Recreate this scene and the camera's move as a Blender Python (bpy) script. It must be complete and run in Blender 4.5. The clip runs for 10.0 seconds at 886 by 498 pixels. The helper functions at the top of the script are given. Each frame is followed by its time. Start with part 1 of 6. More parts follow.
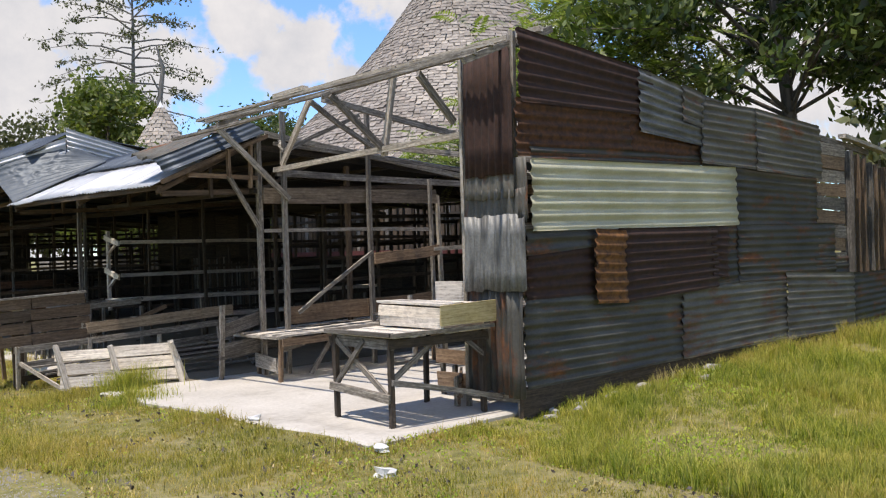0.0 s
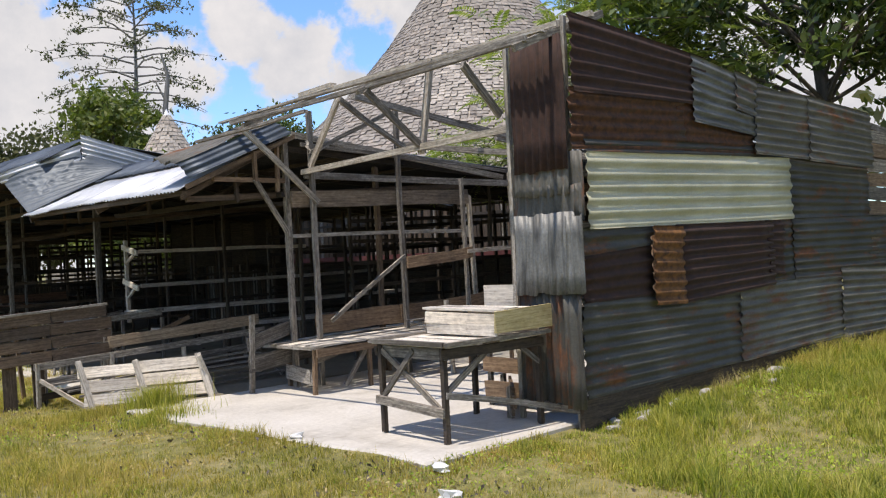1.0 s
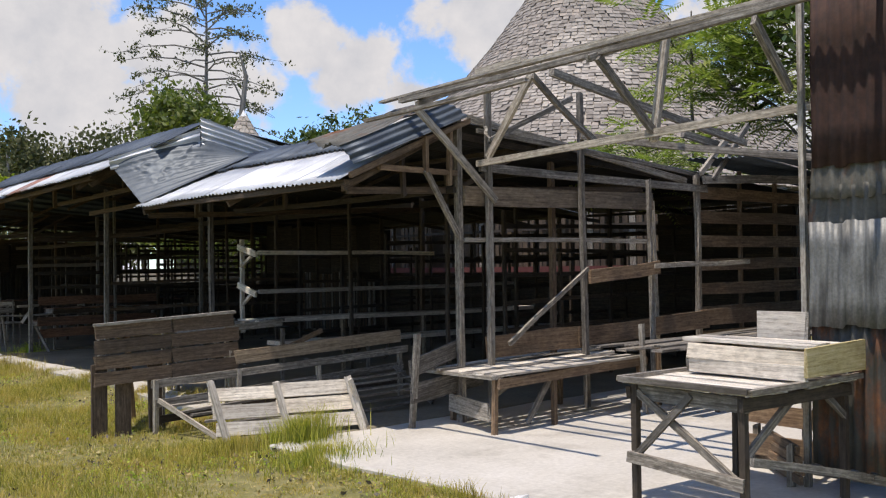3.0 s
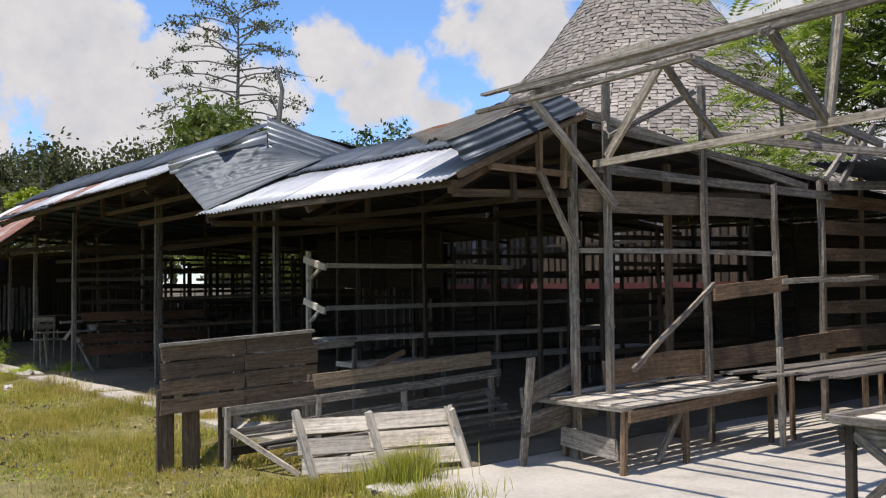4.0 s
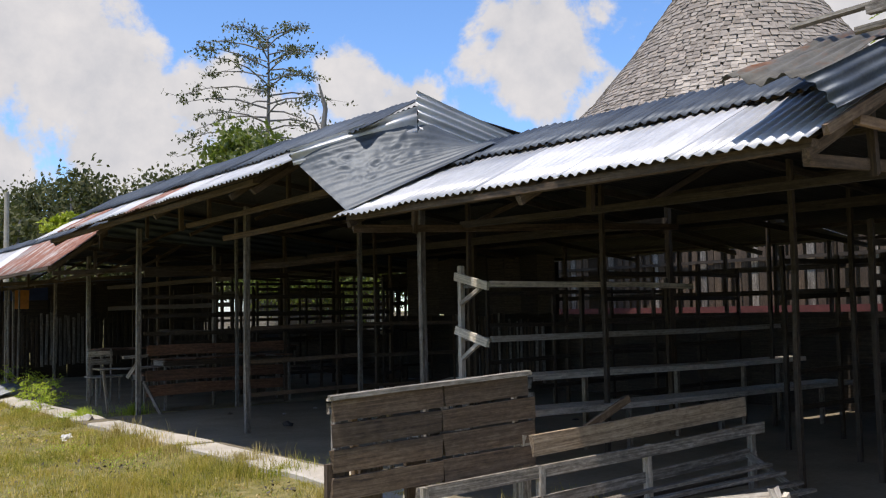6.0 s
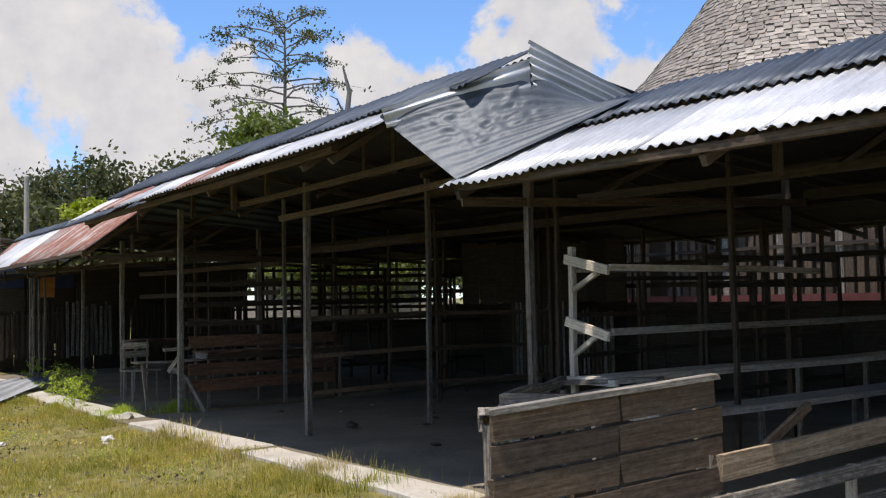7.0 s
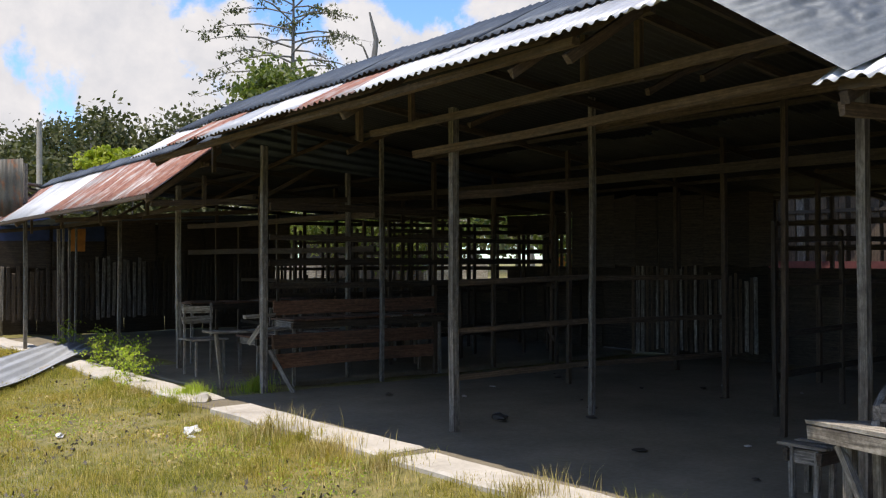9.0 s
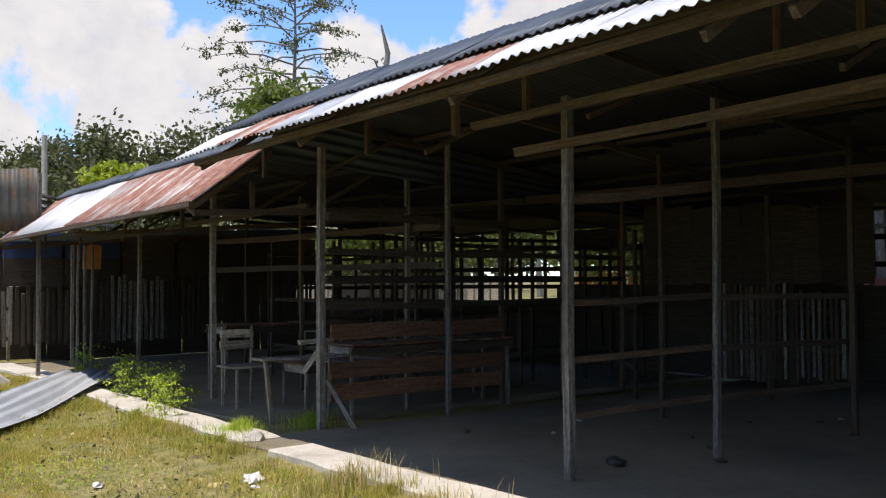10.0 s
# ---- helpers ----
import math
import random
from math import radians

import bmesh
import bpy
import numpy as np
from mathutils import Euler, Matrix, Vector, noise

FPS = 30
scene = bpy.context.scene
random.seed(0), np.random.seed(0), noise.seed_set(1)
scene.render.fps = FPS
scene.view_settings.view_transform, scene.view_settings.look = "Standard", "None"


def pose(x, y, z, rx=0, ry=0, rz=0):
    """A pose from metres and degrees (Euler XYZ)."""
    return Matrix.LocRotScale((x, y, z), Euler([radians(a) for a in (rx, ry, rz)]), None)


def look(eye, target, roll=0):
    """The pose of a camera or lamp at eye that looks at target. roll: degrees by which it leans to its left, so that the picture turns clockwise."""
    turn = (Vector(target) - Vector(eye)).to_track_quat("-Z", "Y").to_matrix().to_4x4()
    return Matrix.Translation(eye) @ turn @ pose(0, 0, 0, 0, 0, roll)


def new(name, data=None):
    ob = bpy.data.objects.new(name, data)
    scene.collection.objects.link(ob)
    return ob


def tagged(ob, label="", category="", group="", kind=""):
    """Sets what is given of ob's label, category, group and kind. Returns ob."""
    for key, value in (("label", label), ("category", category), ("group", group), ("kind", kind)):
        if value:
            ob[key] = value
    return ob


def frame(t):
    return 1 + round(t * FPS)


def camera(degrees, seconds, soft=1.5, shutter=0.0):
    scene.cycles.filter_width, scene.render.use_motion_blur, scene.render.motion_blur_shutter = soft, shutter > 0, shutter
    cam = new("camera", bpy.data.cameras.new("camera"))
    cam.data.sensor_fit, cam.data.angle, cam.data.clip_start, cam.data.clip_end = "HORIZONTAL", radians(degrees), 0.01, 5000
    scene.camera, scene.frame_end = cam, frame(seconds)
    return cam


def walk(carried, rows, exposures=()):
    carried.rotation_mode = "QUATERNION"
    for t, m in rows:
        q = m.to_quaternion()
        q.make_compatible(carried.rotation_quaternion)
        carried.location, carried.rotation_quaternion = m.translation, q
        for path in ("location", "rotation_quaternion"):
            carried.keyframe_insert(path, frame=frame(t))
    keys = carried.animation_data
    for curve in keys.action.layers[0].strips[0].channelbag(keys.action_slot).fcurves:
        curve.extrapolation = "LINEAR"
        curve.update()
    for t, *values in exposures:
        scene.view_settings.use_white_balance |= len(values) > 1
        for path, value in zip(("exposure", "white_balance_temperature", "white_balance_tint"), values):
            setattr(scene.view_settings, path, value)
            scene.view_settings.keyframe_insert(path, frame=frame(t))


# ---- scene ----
cam = camera(49.4, 10.0, soft=1.2)
METRES, EYE, TILT, LEAN, TURN = 12.4, 1.55, 0.0, 0.0, -45.0
PATH = [
    (0, (0.065, 0.022, 1.38), (1.469, 1.447, 1.375), -1.7),
    (0.5, (0.099, 0.242, 1.389), (1.501, 1.668, 1.387), -2.7),
    (1, (0.169, 0.634, 1.39), (1.566, 2.065, 1.391), -3.0),
    (1.5, (0.23, 1.104, 1.39), (1.618, 2.544, 1.406), -2.1),
    (2, (0.292, 1.706, 1.401), (1.668, 3.157, 1.423), -1.7),
    (3.5, (0.505, 3.368, 1.393), (1.795, 4.896, 1.438), -0.6),
    (4, (0.591, 4.021, 1.38), (1.87, 5.557, 1.449), -0.6),
    (4.5, (0.695, 4.722, 1.391), (1.967, 6.264, 1.473), -0.6),
    (5, (0.802, 5.45, 1.371), (2.068, 6.996, 1.471), -0.9),
    (5.5, (0.859, 6.143, 1.372), (2.114, 7.695, 1.492), -0.9),
    (5.7, (0.915, 6.428, 1.361), (2.165, 7.984, 1.49), -1.0),
    (7, (1.149, 8.24, 1.377), (2.374, 9.817, 1.479), -1.1),
    (7.5, (1.196, 8.882, 1.357), (2.406, 10.472, 1.436), -1.0),
    (8, (1.282, 9.659, 1.361), (2.485, 11.257, 1.383), -1.2),
    (8.5, (1.298, 10.286, 1.356), (2.522, 11.868, 1.365), -0.8),
    (9, (1.3, 10.942, 1.379), (2.534, 12.516, 1.401), -0.2),
    (9.5, (1.354, 11.608, 1.373), (2.595, 13.175, 1.414), -0.0),
    (10, (1.428, 12.394, 1.361), (2.669, 13.962, 1.423), -0.3),
]
walk(cam, [(t, look(eye, target, roll)) for t, eye, target, roll in PATH], [(0.0, 0.0, 6900.0, 14.5), (1.0, -0.02, 6900.0, 14.5), (1.6, -0.05, 6900.0, 14.5), (4.0, -0.15, 6850.0, 14.5), (5.5, -0.14, 6850.0, 14.5), (7.0, -0.10, 6900.0, 14.5), (8.0, -0.04, 6900.0, 14.5), (8.6, 0.05, 6900.0, 14.5), (10.0, 0.11, 6900.0, 14.5)])

# ---- world, sun, exposure ----
SUN_FROM = Vector((-0.31, -0.045, 1.0)).normalized()
SUN_EL = math.asin(SUN_FROM.z)
SUN_AZ = math.atan2(SUN_FROM.x, SUN_FROM.y)

world = bpy.data.worlds.new("sky")
scene.world = world
world.use_nodes = True
wt = world.node_tree
wt.nodes.clear()


def wnode(kind, **values):
    n = wt.nodes.new(kind)
    for k, v in values.items():
        n.inputs[k].default_value = v
    return n


wl = wt.links.new
w_out, w_bg = wnode("ShaderNodeOutputWorld"), wnode("ShaderNodeBackground")
w_bg.inputs["Strength"].default_value = 0.15
wl(w_bg.outputs[0], w_out.inputs[0])
sky = wnode("ShaderNodeTexSky")
sky.sky_type, sky.sun_disc = "NISHITA", False
sky.sun_elevation, sky.sun_rotation = SUN_EL, SUN_AZ
sky.air_density, sky.dust_density, sky.ozone_density = 1.0, 0.0, 3.0
w_co = wnode("ShaderNodeTexCoord")


def wmath(op, a, b=None, clamp=False):
    n = wt.nodes.new("ShaderNodeMath")
    n.operation, n.use_clamp = op, clamp
    for i, v in enumerate((a, b)):
        if v is None:
            continue
        if isinstance(v, (int, float)):
            n.inputs[i].default_value = v
        else:
            wl(v, n.inputs[i])
    return n.outputs[0]


def heading(az, el):
    """A direction from degrees left of +x and degrees up."""
    a, e = radians(az), radians(el)
    return (math.cos(e) * math.cos(a), math.cos(e) * math.sin(a), math.sin(e))


big = wnode("ShaderNodeTexNoise", Scale=7.5, Detail=9.0, Roughness=0.6, Distortion=0.25)
wl(w_co.outputs["Generated"], big.inputs["Vector"])
fine = wnode("ShaderNodeTexNoise", Scale=22.0, Detail=7.0, Roughness=0.6)
wl(w_co.outputs["Generated"], fine.inputs["Vector"])
# cumulus banks: heading, height, half width in degrees
cover = None
for az, el, half, gain in ((78.0, 8.5, 5.0, 1.0), (79.5, 14.5, 5.0, 1.0), (73.4, 13.5, 7.0, 1.0), (70.5, 9.5, 5.5, 1.0), (65.3, 12.3, 3.2, 0.9), (61.7, 10.2, 4.6, 1.0), (56.5, 13.2, 3.2, 0.85), (54.2, 10.8, 3.2, 0.9),
                           (50.5, 9.0, 3.4, 0.8), (44.2, 15.0, 5.2, 1.0), (40.3, 12.5, 5.0, 0.95), (25.0, 13.0, 11.0, 1.0), (82.0, 10.0, 8.0, 1.0), (66.0, 5.5, 9.0, 0.9), (95.0, 14.0, 12.0, 0.9), (5.0, 20.0, 22.0, 0.8),
                           (150.0, 28.0, 28.0, 0.9), (240.0, 30.0, 32.0, 0.9), (310.0, 26.0, 25.0, 0.9)):
    dot = wt.nodes.new("ShaderNodeVectorMath")
    dot.operation = "DOT_PRODUCT"
    wl(w_co.outputs["Generated"], dot.inputs[0])
    dot.inputs[1].default_value = heading(az, el)
    angle = wmath("ARCCOSINE", dot.outputs["Value"])
    bump = wmath("MULTIPLY", wmath("SUBTRACT", 1.0, wmath("DIVIDE", angle, radians(half) * 1.35), True), gain)
    cover = bump if cover is None else wmath("MAXIMUM", cover, bump)
density = wmath("ADD", wmath("MULTIPLY", cover, 0.95), wmath("MULTIPLY", wmath("SUBTRACT", big.outputs["Fac"], 0.5), 1.9))
density = wmath("ADD", density, wmath("MULTIPLY", wmath("SUBTRACT", fine.outputs["Fac"], 0.5), 0.55))
w_ramp = wnode("ShaderNodeMapRange")
w_ramp.interpolation_type = "SMOOTHSTEP"
wl(density, w_ramp.inputs["Value"])
w_ramp.inputs["From Min"].default_value, w_ramp.inputs["From Max"].default_value = 0.30, 0.52
w_cloud = wnode("ShaderNodeMix")
w_cloud.data_type = "RGBA"
wl(fine.outputs["Fac"], w_cloud.inputs[0])
w_cloud.inputs[6].default_value, w_cloud.inputs[7].default_value = (3.4, 3.75, 4.3, 1), (6.4, 6.4, 6.4, 1)
w_mix = wnode("ShaderNodeMix")
w_mix.data_type = "RGBA"
wl(w_ramp.outputs[0], w_mix.inputs[0])
w_blue = wnode("ShaderNodeMix")
w_blue.data_type, w_blue.blend_type = "RGBA", "MULTIPLY"
w_blue.inputs[0].default_value = 1.0
w_blue.inputs[7].default_value = (0.92, 1.22, 1.55, 1)
wl(sky.outputs[0], w_blue.inputs[6])
wl(w_blue.outputs[2], w_mix.inputs[6])
wl(w_cloud.outputs[2], w_mix.inputs[7])
wl(w_mix.outputs[2], w_bg.inputs["Color"])

sun = new("sun", bpy.data.lights.new("sun", "SUN"))
sun.data.energy, sun.data.angle, sun.data.color = 5.0, radians(0.6), (1.0, 0.95, 0.87)
sun.matrix_basis = look(SUN_FROM * 60, (0, 0, 0))


# ---- materials ----
class Nodes:
    """A node material in the making."""

    def __init__(self, name, rough=0.8, metal=0.0):
        self.m = bpy.data.materials.new(name)
        self.m.use_nodes = True
        self.t = self.m.node_tree
        self.b = self.t.nodes["Principled BSDF"]
        self.b.inputs["Roughness"].default_value, self.b.inputs["Metallic"].default_value = rough, metal
        self.co = self.t.nodes.new("ShaderNodeTexCoord")
        self.info = self.t.nodes.new("ShaderNodeObjectInfo")
        self.geo = self.t.nodes.new("ShaderNodeNewGeometry")

    def link(self, a, b):
        self.t.links.new(a, b)

    def mapped(self, scale=(1, 1, 1), world_space=False, shift=True):
        n = self.t.nodes.new("ShaderNodeMapping")
        n.inputs["Scale"].default_value = scale
        self.link(self.geo.outputs["Position"] if world_space else self.co.outputs["Object"], n.inputs["Vector"])
        if shift:
            k = self.math("MULTIPLY", self.info.outputs["Random"], 37.0)
            c = self.t.nodes.new("ShaderNodeCombineXYZ")
            for i in range(3):
                self.link(k, c.inputs[i])
            self.link(c.outputs[0], n.inputs["Location"])
        return n.outputs[0]

    def noise(self, vec, scale, detail=4.0, rough=0.55, distort=0.0):
        n = self.t.nodes.new("ShaderNodeTexNoise")
        n.inputs["Scale"].default_value, n.inputs["Detail"].default_value = scale, detail
        n.inputs["Roughness"].default_value, n.inputs["Distortion"].default_value = rough, distort
        self.link(vec, n.inputs["Vector"])
        return n.outputs["Fac"]

    def math(self, op, a, b=None, clamp=False):
        n = self.t.nodes.new("ShaderNodeMath")
        n.operation, n.use_clamp = op, clamp
        for i, v in enumerate((a, b)):
            if v is None:
                continue
            if isinstance(v, (int, float)):
                n.inputs[i].default_value = v
            else:
                self.link(v, n.inputs[i])
        return n.outputs[0]

    def ramp(self, fac, stops):
        n = self.t.nodes.new("ShaderNodeValToRGB")
        e = n.color_ramp.elements
        while len(e) < len(stops):
            e.new(0.5)
        for el, (p, c) in zip(e, stops):
            el.position, el.color = p, (*c, 1)
        self.link(fac, n.inputs["Fac"])
        return n.outputs["Color"]

    def mix(self, fac, a, b, how="MIX"):
        n = self.t.nodes.new("ShaderNodeMix")
        n.data_type, n.blend_type = "RGBA", how
        for i, v in ((0, fac), (6, a), (7, b)):
            if isinstance(v, (int, float)):
                n.inputs[i].default_value = v
            elif isinstance(v, tuple):
                n.inputs[i].default_value = (*v, 1)
            else:
                self.link(v, n.inputs[i])
        return n.outputs[2]

    def color(self, c):
        self.link(c, self.b.inputs["Base Color"])
        return self

    def rough(self, fac, lo, hi):
        n = self.t.nodes.new("ShaderNodeMapRange")
        self.link(fac, n.inputs["Value"])
        n.inputs["To Min"].default_value, n.inputs["To Max"].default_value = lo, hi
        self.link(n.outputs[0], self.b.inputs["Roughness"])

    def bump(self, fac, strength=0.3, distance=0.005):
        n = self.t.nodes.new("ShaderNodeBump")
        n.inputs["Strength"].default_value, n.inputs["Distance"].default_value = strength, distance
        self.link(fac, n.inputs["Height"])
        self.link(n.outputs[0], self.b.inputs["Normal"])


def wood(name, dark, mid, light, stain=(0.05, 0.04, 0.03), stains=0.5):
    n = Nodes(name, 0.85)
    grain = n.noise(n.mapped((1.2, 34, 34)), 2.2, 5, 0.6, 0.5)
    broad = n.noise(n.mapped((0.9, 3, 3)), 1.6, 3)
    mottle = n.noise(n.mapped((7, 16, 16)), 2.6, 7, 0.7)
    grain = n.math("ADD", n.math("MULTIPLY", grain, 0.55), n.math("MULTIPLY", mottle, 0.45))
    c = n.ramp(grain, ((0.36, dark), (0.5, mid), (0.64, light)))
    crack = n.ramp(n.noise(n.mapped((0.8, 60, 60)), 2.6, 3, 0.7, 0.8), ((0.30, (1, 1, 1)), (0.40, (0, 0, 0))))
    knot = n.ramp(n.noise(n.mapped((2.4, 9, 9)), 2.0, 2, 0.5, 0.4), ((0.70, (0, 0, 0)), (0.80, (1, 1, 1))))
    c = n.mix(n.math("MULTIPLY", n.math("MAXIMUM", crack, knot), 0.6), c, tuple(0.35 * x for x in dark))
    tone = n.ramp(n.info.outputs["Random"], ((0.0, (0.62, 0.6, 0.58)), (0.5, (1.0, 0.98, 0.95)), (1.0, (1.22, 1.15, 1.05))))
    c = n.mix(1.0, c, tone, "MULTIPLY")
    blot = n.ramp(broad, ((0.52, (0, 0, 0)), (0.72, (1, 1, 1))))
    c = n.mix(n.math("MULTIPLY", blot, stains), c, stain)
    n.color(c)
    n.bump(grain, 0.5, 0.004)
    return n.m


GREY_WOOD = wood("weathered grey wood", (0.055, 0.049, 0.042), (0.185, 0.17, 0.148), (0.42, 0.395, 0.355), stains=0.7)
PALE_WOOD = wood("sun-bleached wood", (0.11, 0.098, 0.082), (0.33, 0.305, 0.262), (0.58, 0.55, 0.49), stains=0.5)
BLEACHED_LIT = wood("bleached and lit-pale grey slats", (0.286, 0.260, 0.224), (0.598, 0.559, 0.493), (0.800, 0.767, 0.691), stains=0.3)
BROWN_WOOD = wood("brown plank wood", (0.08, 0.05, 0.032), (0.20, 0.135, 0.085), (0.33, 0.245, 0.16))
# The next two are darkened woods that carry the shade inside the shed.
DARK_WOOD = wood("dark aged wood deepened for shade", (0.022, 0.017, 0.013), (0.055, 0.042, 0.031), (0.10, 0.08, 0.06))
SHADED_WOOD = wood("shade-darkened brown timber", (0.035, 0.024, 0.016), (0.085, 0.060, 0.040), (0.15, 0.11, 0.075))
BARRIER_WOOD = wood("dark brown barrier planks", (0.052, 0.036, 0.025), (0.125, 0.088, 0.060), (0.21, 0.16, 0.115))
TAN_WOOD = wood("tan weathered planks", (0.13, 0.095, 0.065), (0.30, 0.235, 0.165), (0.48, 0.39, 0.29))
COUNTER_WOOD = wood("reddish brown counter planks", (0.055, 0.028, 0.017), (0.15, 0.078, 0.047), (0.25, 0.14, 0.085))
YELLOW_WOOD = wood("yellow painted wood", (0.255, 0.212, 0.095), (0.425, 0.365, 0.189), (0.510, 0.451, 0.297), stains=0.35)


def zinc(name, dark, light, rust=0.0, rust_dark=(0.07, 0.025, 0.013), rust_light=(0.26, 0.10, 0.035), metal=0.75, lo=0.32, hi=0.6, streaks=0.5):
    n = Nodes(name, 0.45, metal)
    v = n.mapped((1, 1, 1))
    spangle = n.noise(v, 55, 2)
    patch = n.noise(v, 2.1, 5, 0.65)
    streak = n.noise(n.mapped((0.7, 9, 9)), 1.7, 4)
    c = n.ramp(n.math("ADD", n.math("MULTIPLY", spangle, 0.35), n.math("MULTIPLY", patch, 0.65)), ((0.3, dark), (0.7, light)))
    c = n.mix(n.math("MULTIPLY", n.ramp(streak, ((0.5, (0, 0, 0)), (0.7, (1, 1, 1)))), streaks), c, tuple(0.45 * x for x in dark))
    tone = n.ramp(n.info.outputs["Random"], ((0.0, (0.64, 0.66, 0.68)), (1.0, (1.22, 1.21, 1.19))))
    c = n.mix(1.0, c, tone, "MULTIPLY")
    grime = n.ramp(n.noise(n.mapped((0.6, 1.5, 1.5)), 2.6, 7, 0.75), ((0.36, (1.25, 1.25, 1.22)), (0.5, (0.9, 0.89, 0.86)), (0.66, (0.42, 0.40, 0.36))))
    c = n.mix(streaks, c, n.mix(1.0, c, grime, "MULTIPLY"))
    if rust > 0:
        r = n.noise(n.mapped((1.1, 3.2, 3.2)), 1.5, 6, 0.68)
        mask = n.ramp(r, ((max(0.0, 0.72 - 0.62 * rust), (0, 0, 0)), (min(1.0, 0.86 - 0.62 * rust), (1, 1, 1))))
        rc = n.ramp(n.noise(v, 14, 5, 0.7), ((0.32, rust_dark), (0.68, rust_light)))
        c = n.mix(mask, c, rc)
        n.link(n.math("MULTIPLY", n.math("SUBTRACT", 1.0, mask), metal), n.b.inputs["Metallic"])
        n.rough(n.math("ADD", n.math("MULTIPLY", mask, 0.7), n.math("MULTIPLY", patch, 0.4)), lo, 0.95)
    else:
        n.rough(patch, lo, hi)
    n.color(c)
    n.bump(n.noise(v, 6.0, 4), 0.25, 0.012)
    return n.m


ZINC_GREY = zinc("aged galvanised iron", (0.060, 0.058, 0.050), (0.165, 0.158, 0.135), rust=0.26, metal=0.05, lo=0.6, hi=0.85)
ZINC_BLUE = zinc("dented blue-grey roofing", (0.055, 0.067, 0.078), (0.115, 0.136, 0.155), metal=0.35, lo=0.45, hi=0.65, streaks=0.12)
ZINC_STREAK = zinc("pale streaked galvanised iron", (0.085, 0.089, 0.088), (0.27, 0.275, 0.268), rust=0.1, metal=0.2, lo=0.45, hi=0.7, streaks=0.8)
# Undersides get a near-black copy: shade under the roof put into colour.
ROOF_UNDER = zinc("rusted underside darkened for shade", (0.014, 0.0138, 0.0135), (0.036, 0.035, 0.034), rust=0.25, rust_dark=(0.013, 0.010, 0.009), rust_light=(0.032, 0.023, 0.018), metal=0.0, lo=0.75, hi=0.95)
ZINC_DULL = zinc("dull galvanised iron", (0.036, 0.035, 0.030), (0.098, 0.095, 0.080), rust=0.30, metal=0.05, lo=0.55, hi=0.85)
ZINC_WHITE = zinc("bright zinc roofing", (0.50, 0.515, 0.53), (0.69, 0.70, 0.71), metal=0.35, lo=0.35, hi=0.6, streaks=0.25)
ZINC_NAVY = zinc("dark blue-grey roofing", (0.045, 0.056, 0.072), (0.11, 0.135, 0.165), metal=0.5, lo=0.4, hi=0.7)
ZINC_PALE = zinc("cream painted roofing sheet", (0.42, 0.41, 0.27), (0.62, 0.605, 0.47), metal=0.1, lo=0.4, hi=0.7, streaks=0.3)
ZINC_CHALK = zinc("chalky oxidised sheet", (0.42, 0.44, 0.46), (0.62, 0.64, 0.66), metal=0.0, lo=0.7, hi=0.9, streaks=0.3)
RUST_DARK = zinc("dark rusted iron", (0.08, 0.06, 0.052), (0.13, 0.10, 0.085), rust=0.95, rust_dark=(0.024, 0.013, 0.010), rust_light=(0.058, 0.027, 0.019))
RUST_MIX = zinc("orange rusted iron", (0.16, 0.12, 0.09), (0.30, 0.27, 0.24), rust=0.85, rust_dark=(0.04, 0.018, 0.012), rust_light=(0.27, 0.12, 0.036))
RUST_STREAK = zinc("streaked brown rust", (0.06, 0.045, 0.04), (0.13, 0.10, 0.085), rust=0.72, rust_dark=(0.030, 0.015, 0.011), rust_light=(0.13, 0.054, 0.021))
RUST_RED = zinc("red rusted roofing", (0.42, 0.40, 0.38), (0.62, 0.60, 0.58), rust=0.56, rust_dark=(0.17, 0.065, 0.045), rust_light=(0.36, 0.18, 0.13), metal=0.4)


def concrete():
    n = Nodes("worn concrete", 0.9)
    v = n.mapped((1, 1, 1), True, False)
    a, b = n.noise(v, 1.3, 6, 0.65), n.noise(v, 26, 5, 0.7)
    c = n.ramp(a, ((0.3, (0.42, 0.385, 0.32)), (0.55, (0.56, 0.52, 0.445)), (0.75, (0.64, 0.60, 0.53))))
    c = n.mix(0.35, c, n.ramp(b, ((0.3, (0.25, 0.24, 0.22)), (0.7, (0.62, 0.6, 0.56)))))
    dirt = n.ramp(n.noise(v, 0.7, 5, 0.7), ((0.56, (0, 0, 0)), (0.72, (1, 1, 1))))
    n.color(n.mix(n.math("MULTIPLY", dirt, 0.55), c, (0.17, 0.145, 0.11)))
    n.bump(b, 0.35, 0.006)
    return n.m


def shaded_floor():
    n = Nodes("dusty shed floor with shade painted in", 1.0)
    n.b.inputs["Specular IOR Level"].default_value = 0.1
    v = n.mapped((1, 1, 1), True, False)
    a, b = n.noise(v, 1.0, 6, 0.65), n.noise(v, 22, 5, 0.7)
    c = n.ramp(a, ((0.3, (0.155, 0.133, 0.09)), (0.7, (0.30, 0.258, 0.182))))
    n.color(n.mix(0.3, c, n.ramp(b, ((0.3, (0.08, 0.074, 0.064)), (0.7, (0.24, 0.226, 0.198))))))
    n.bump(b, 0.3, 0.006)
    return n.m


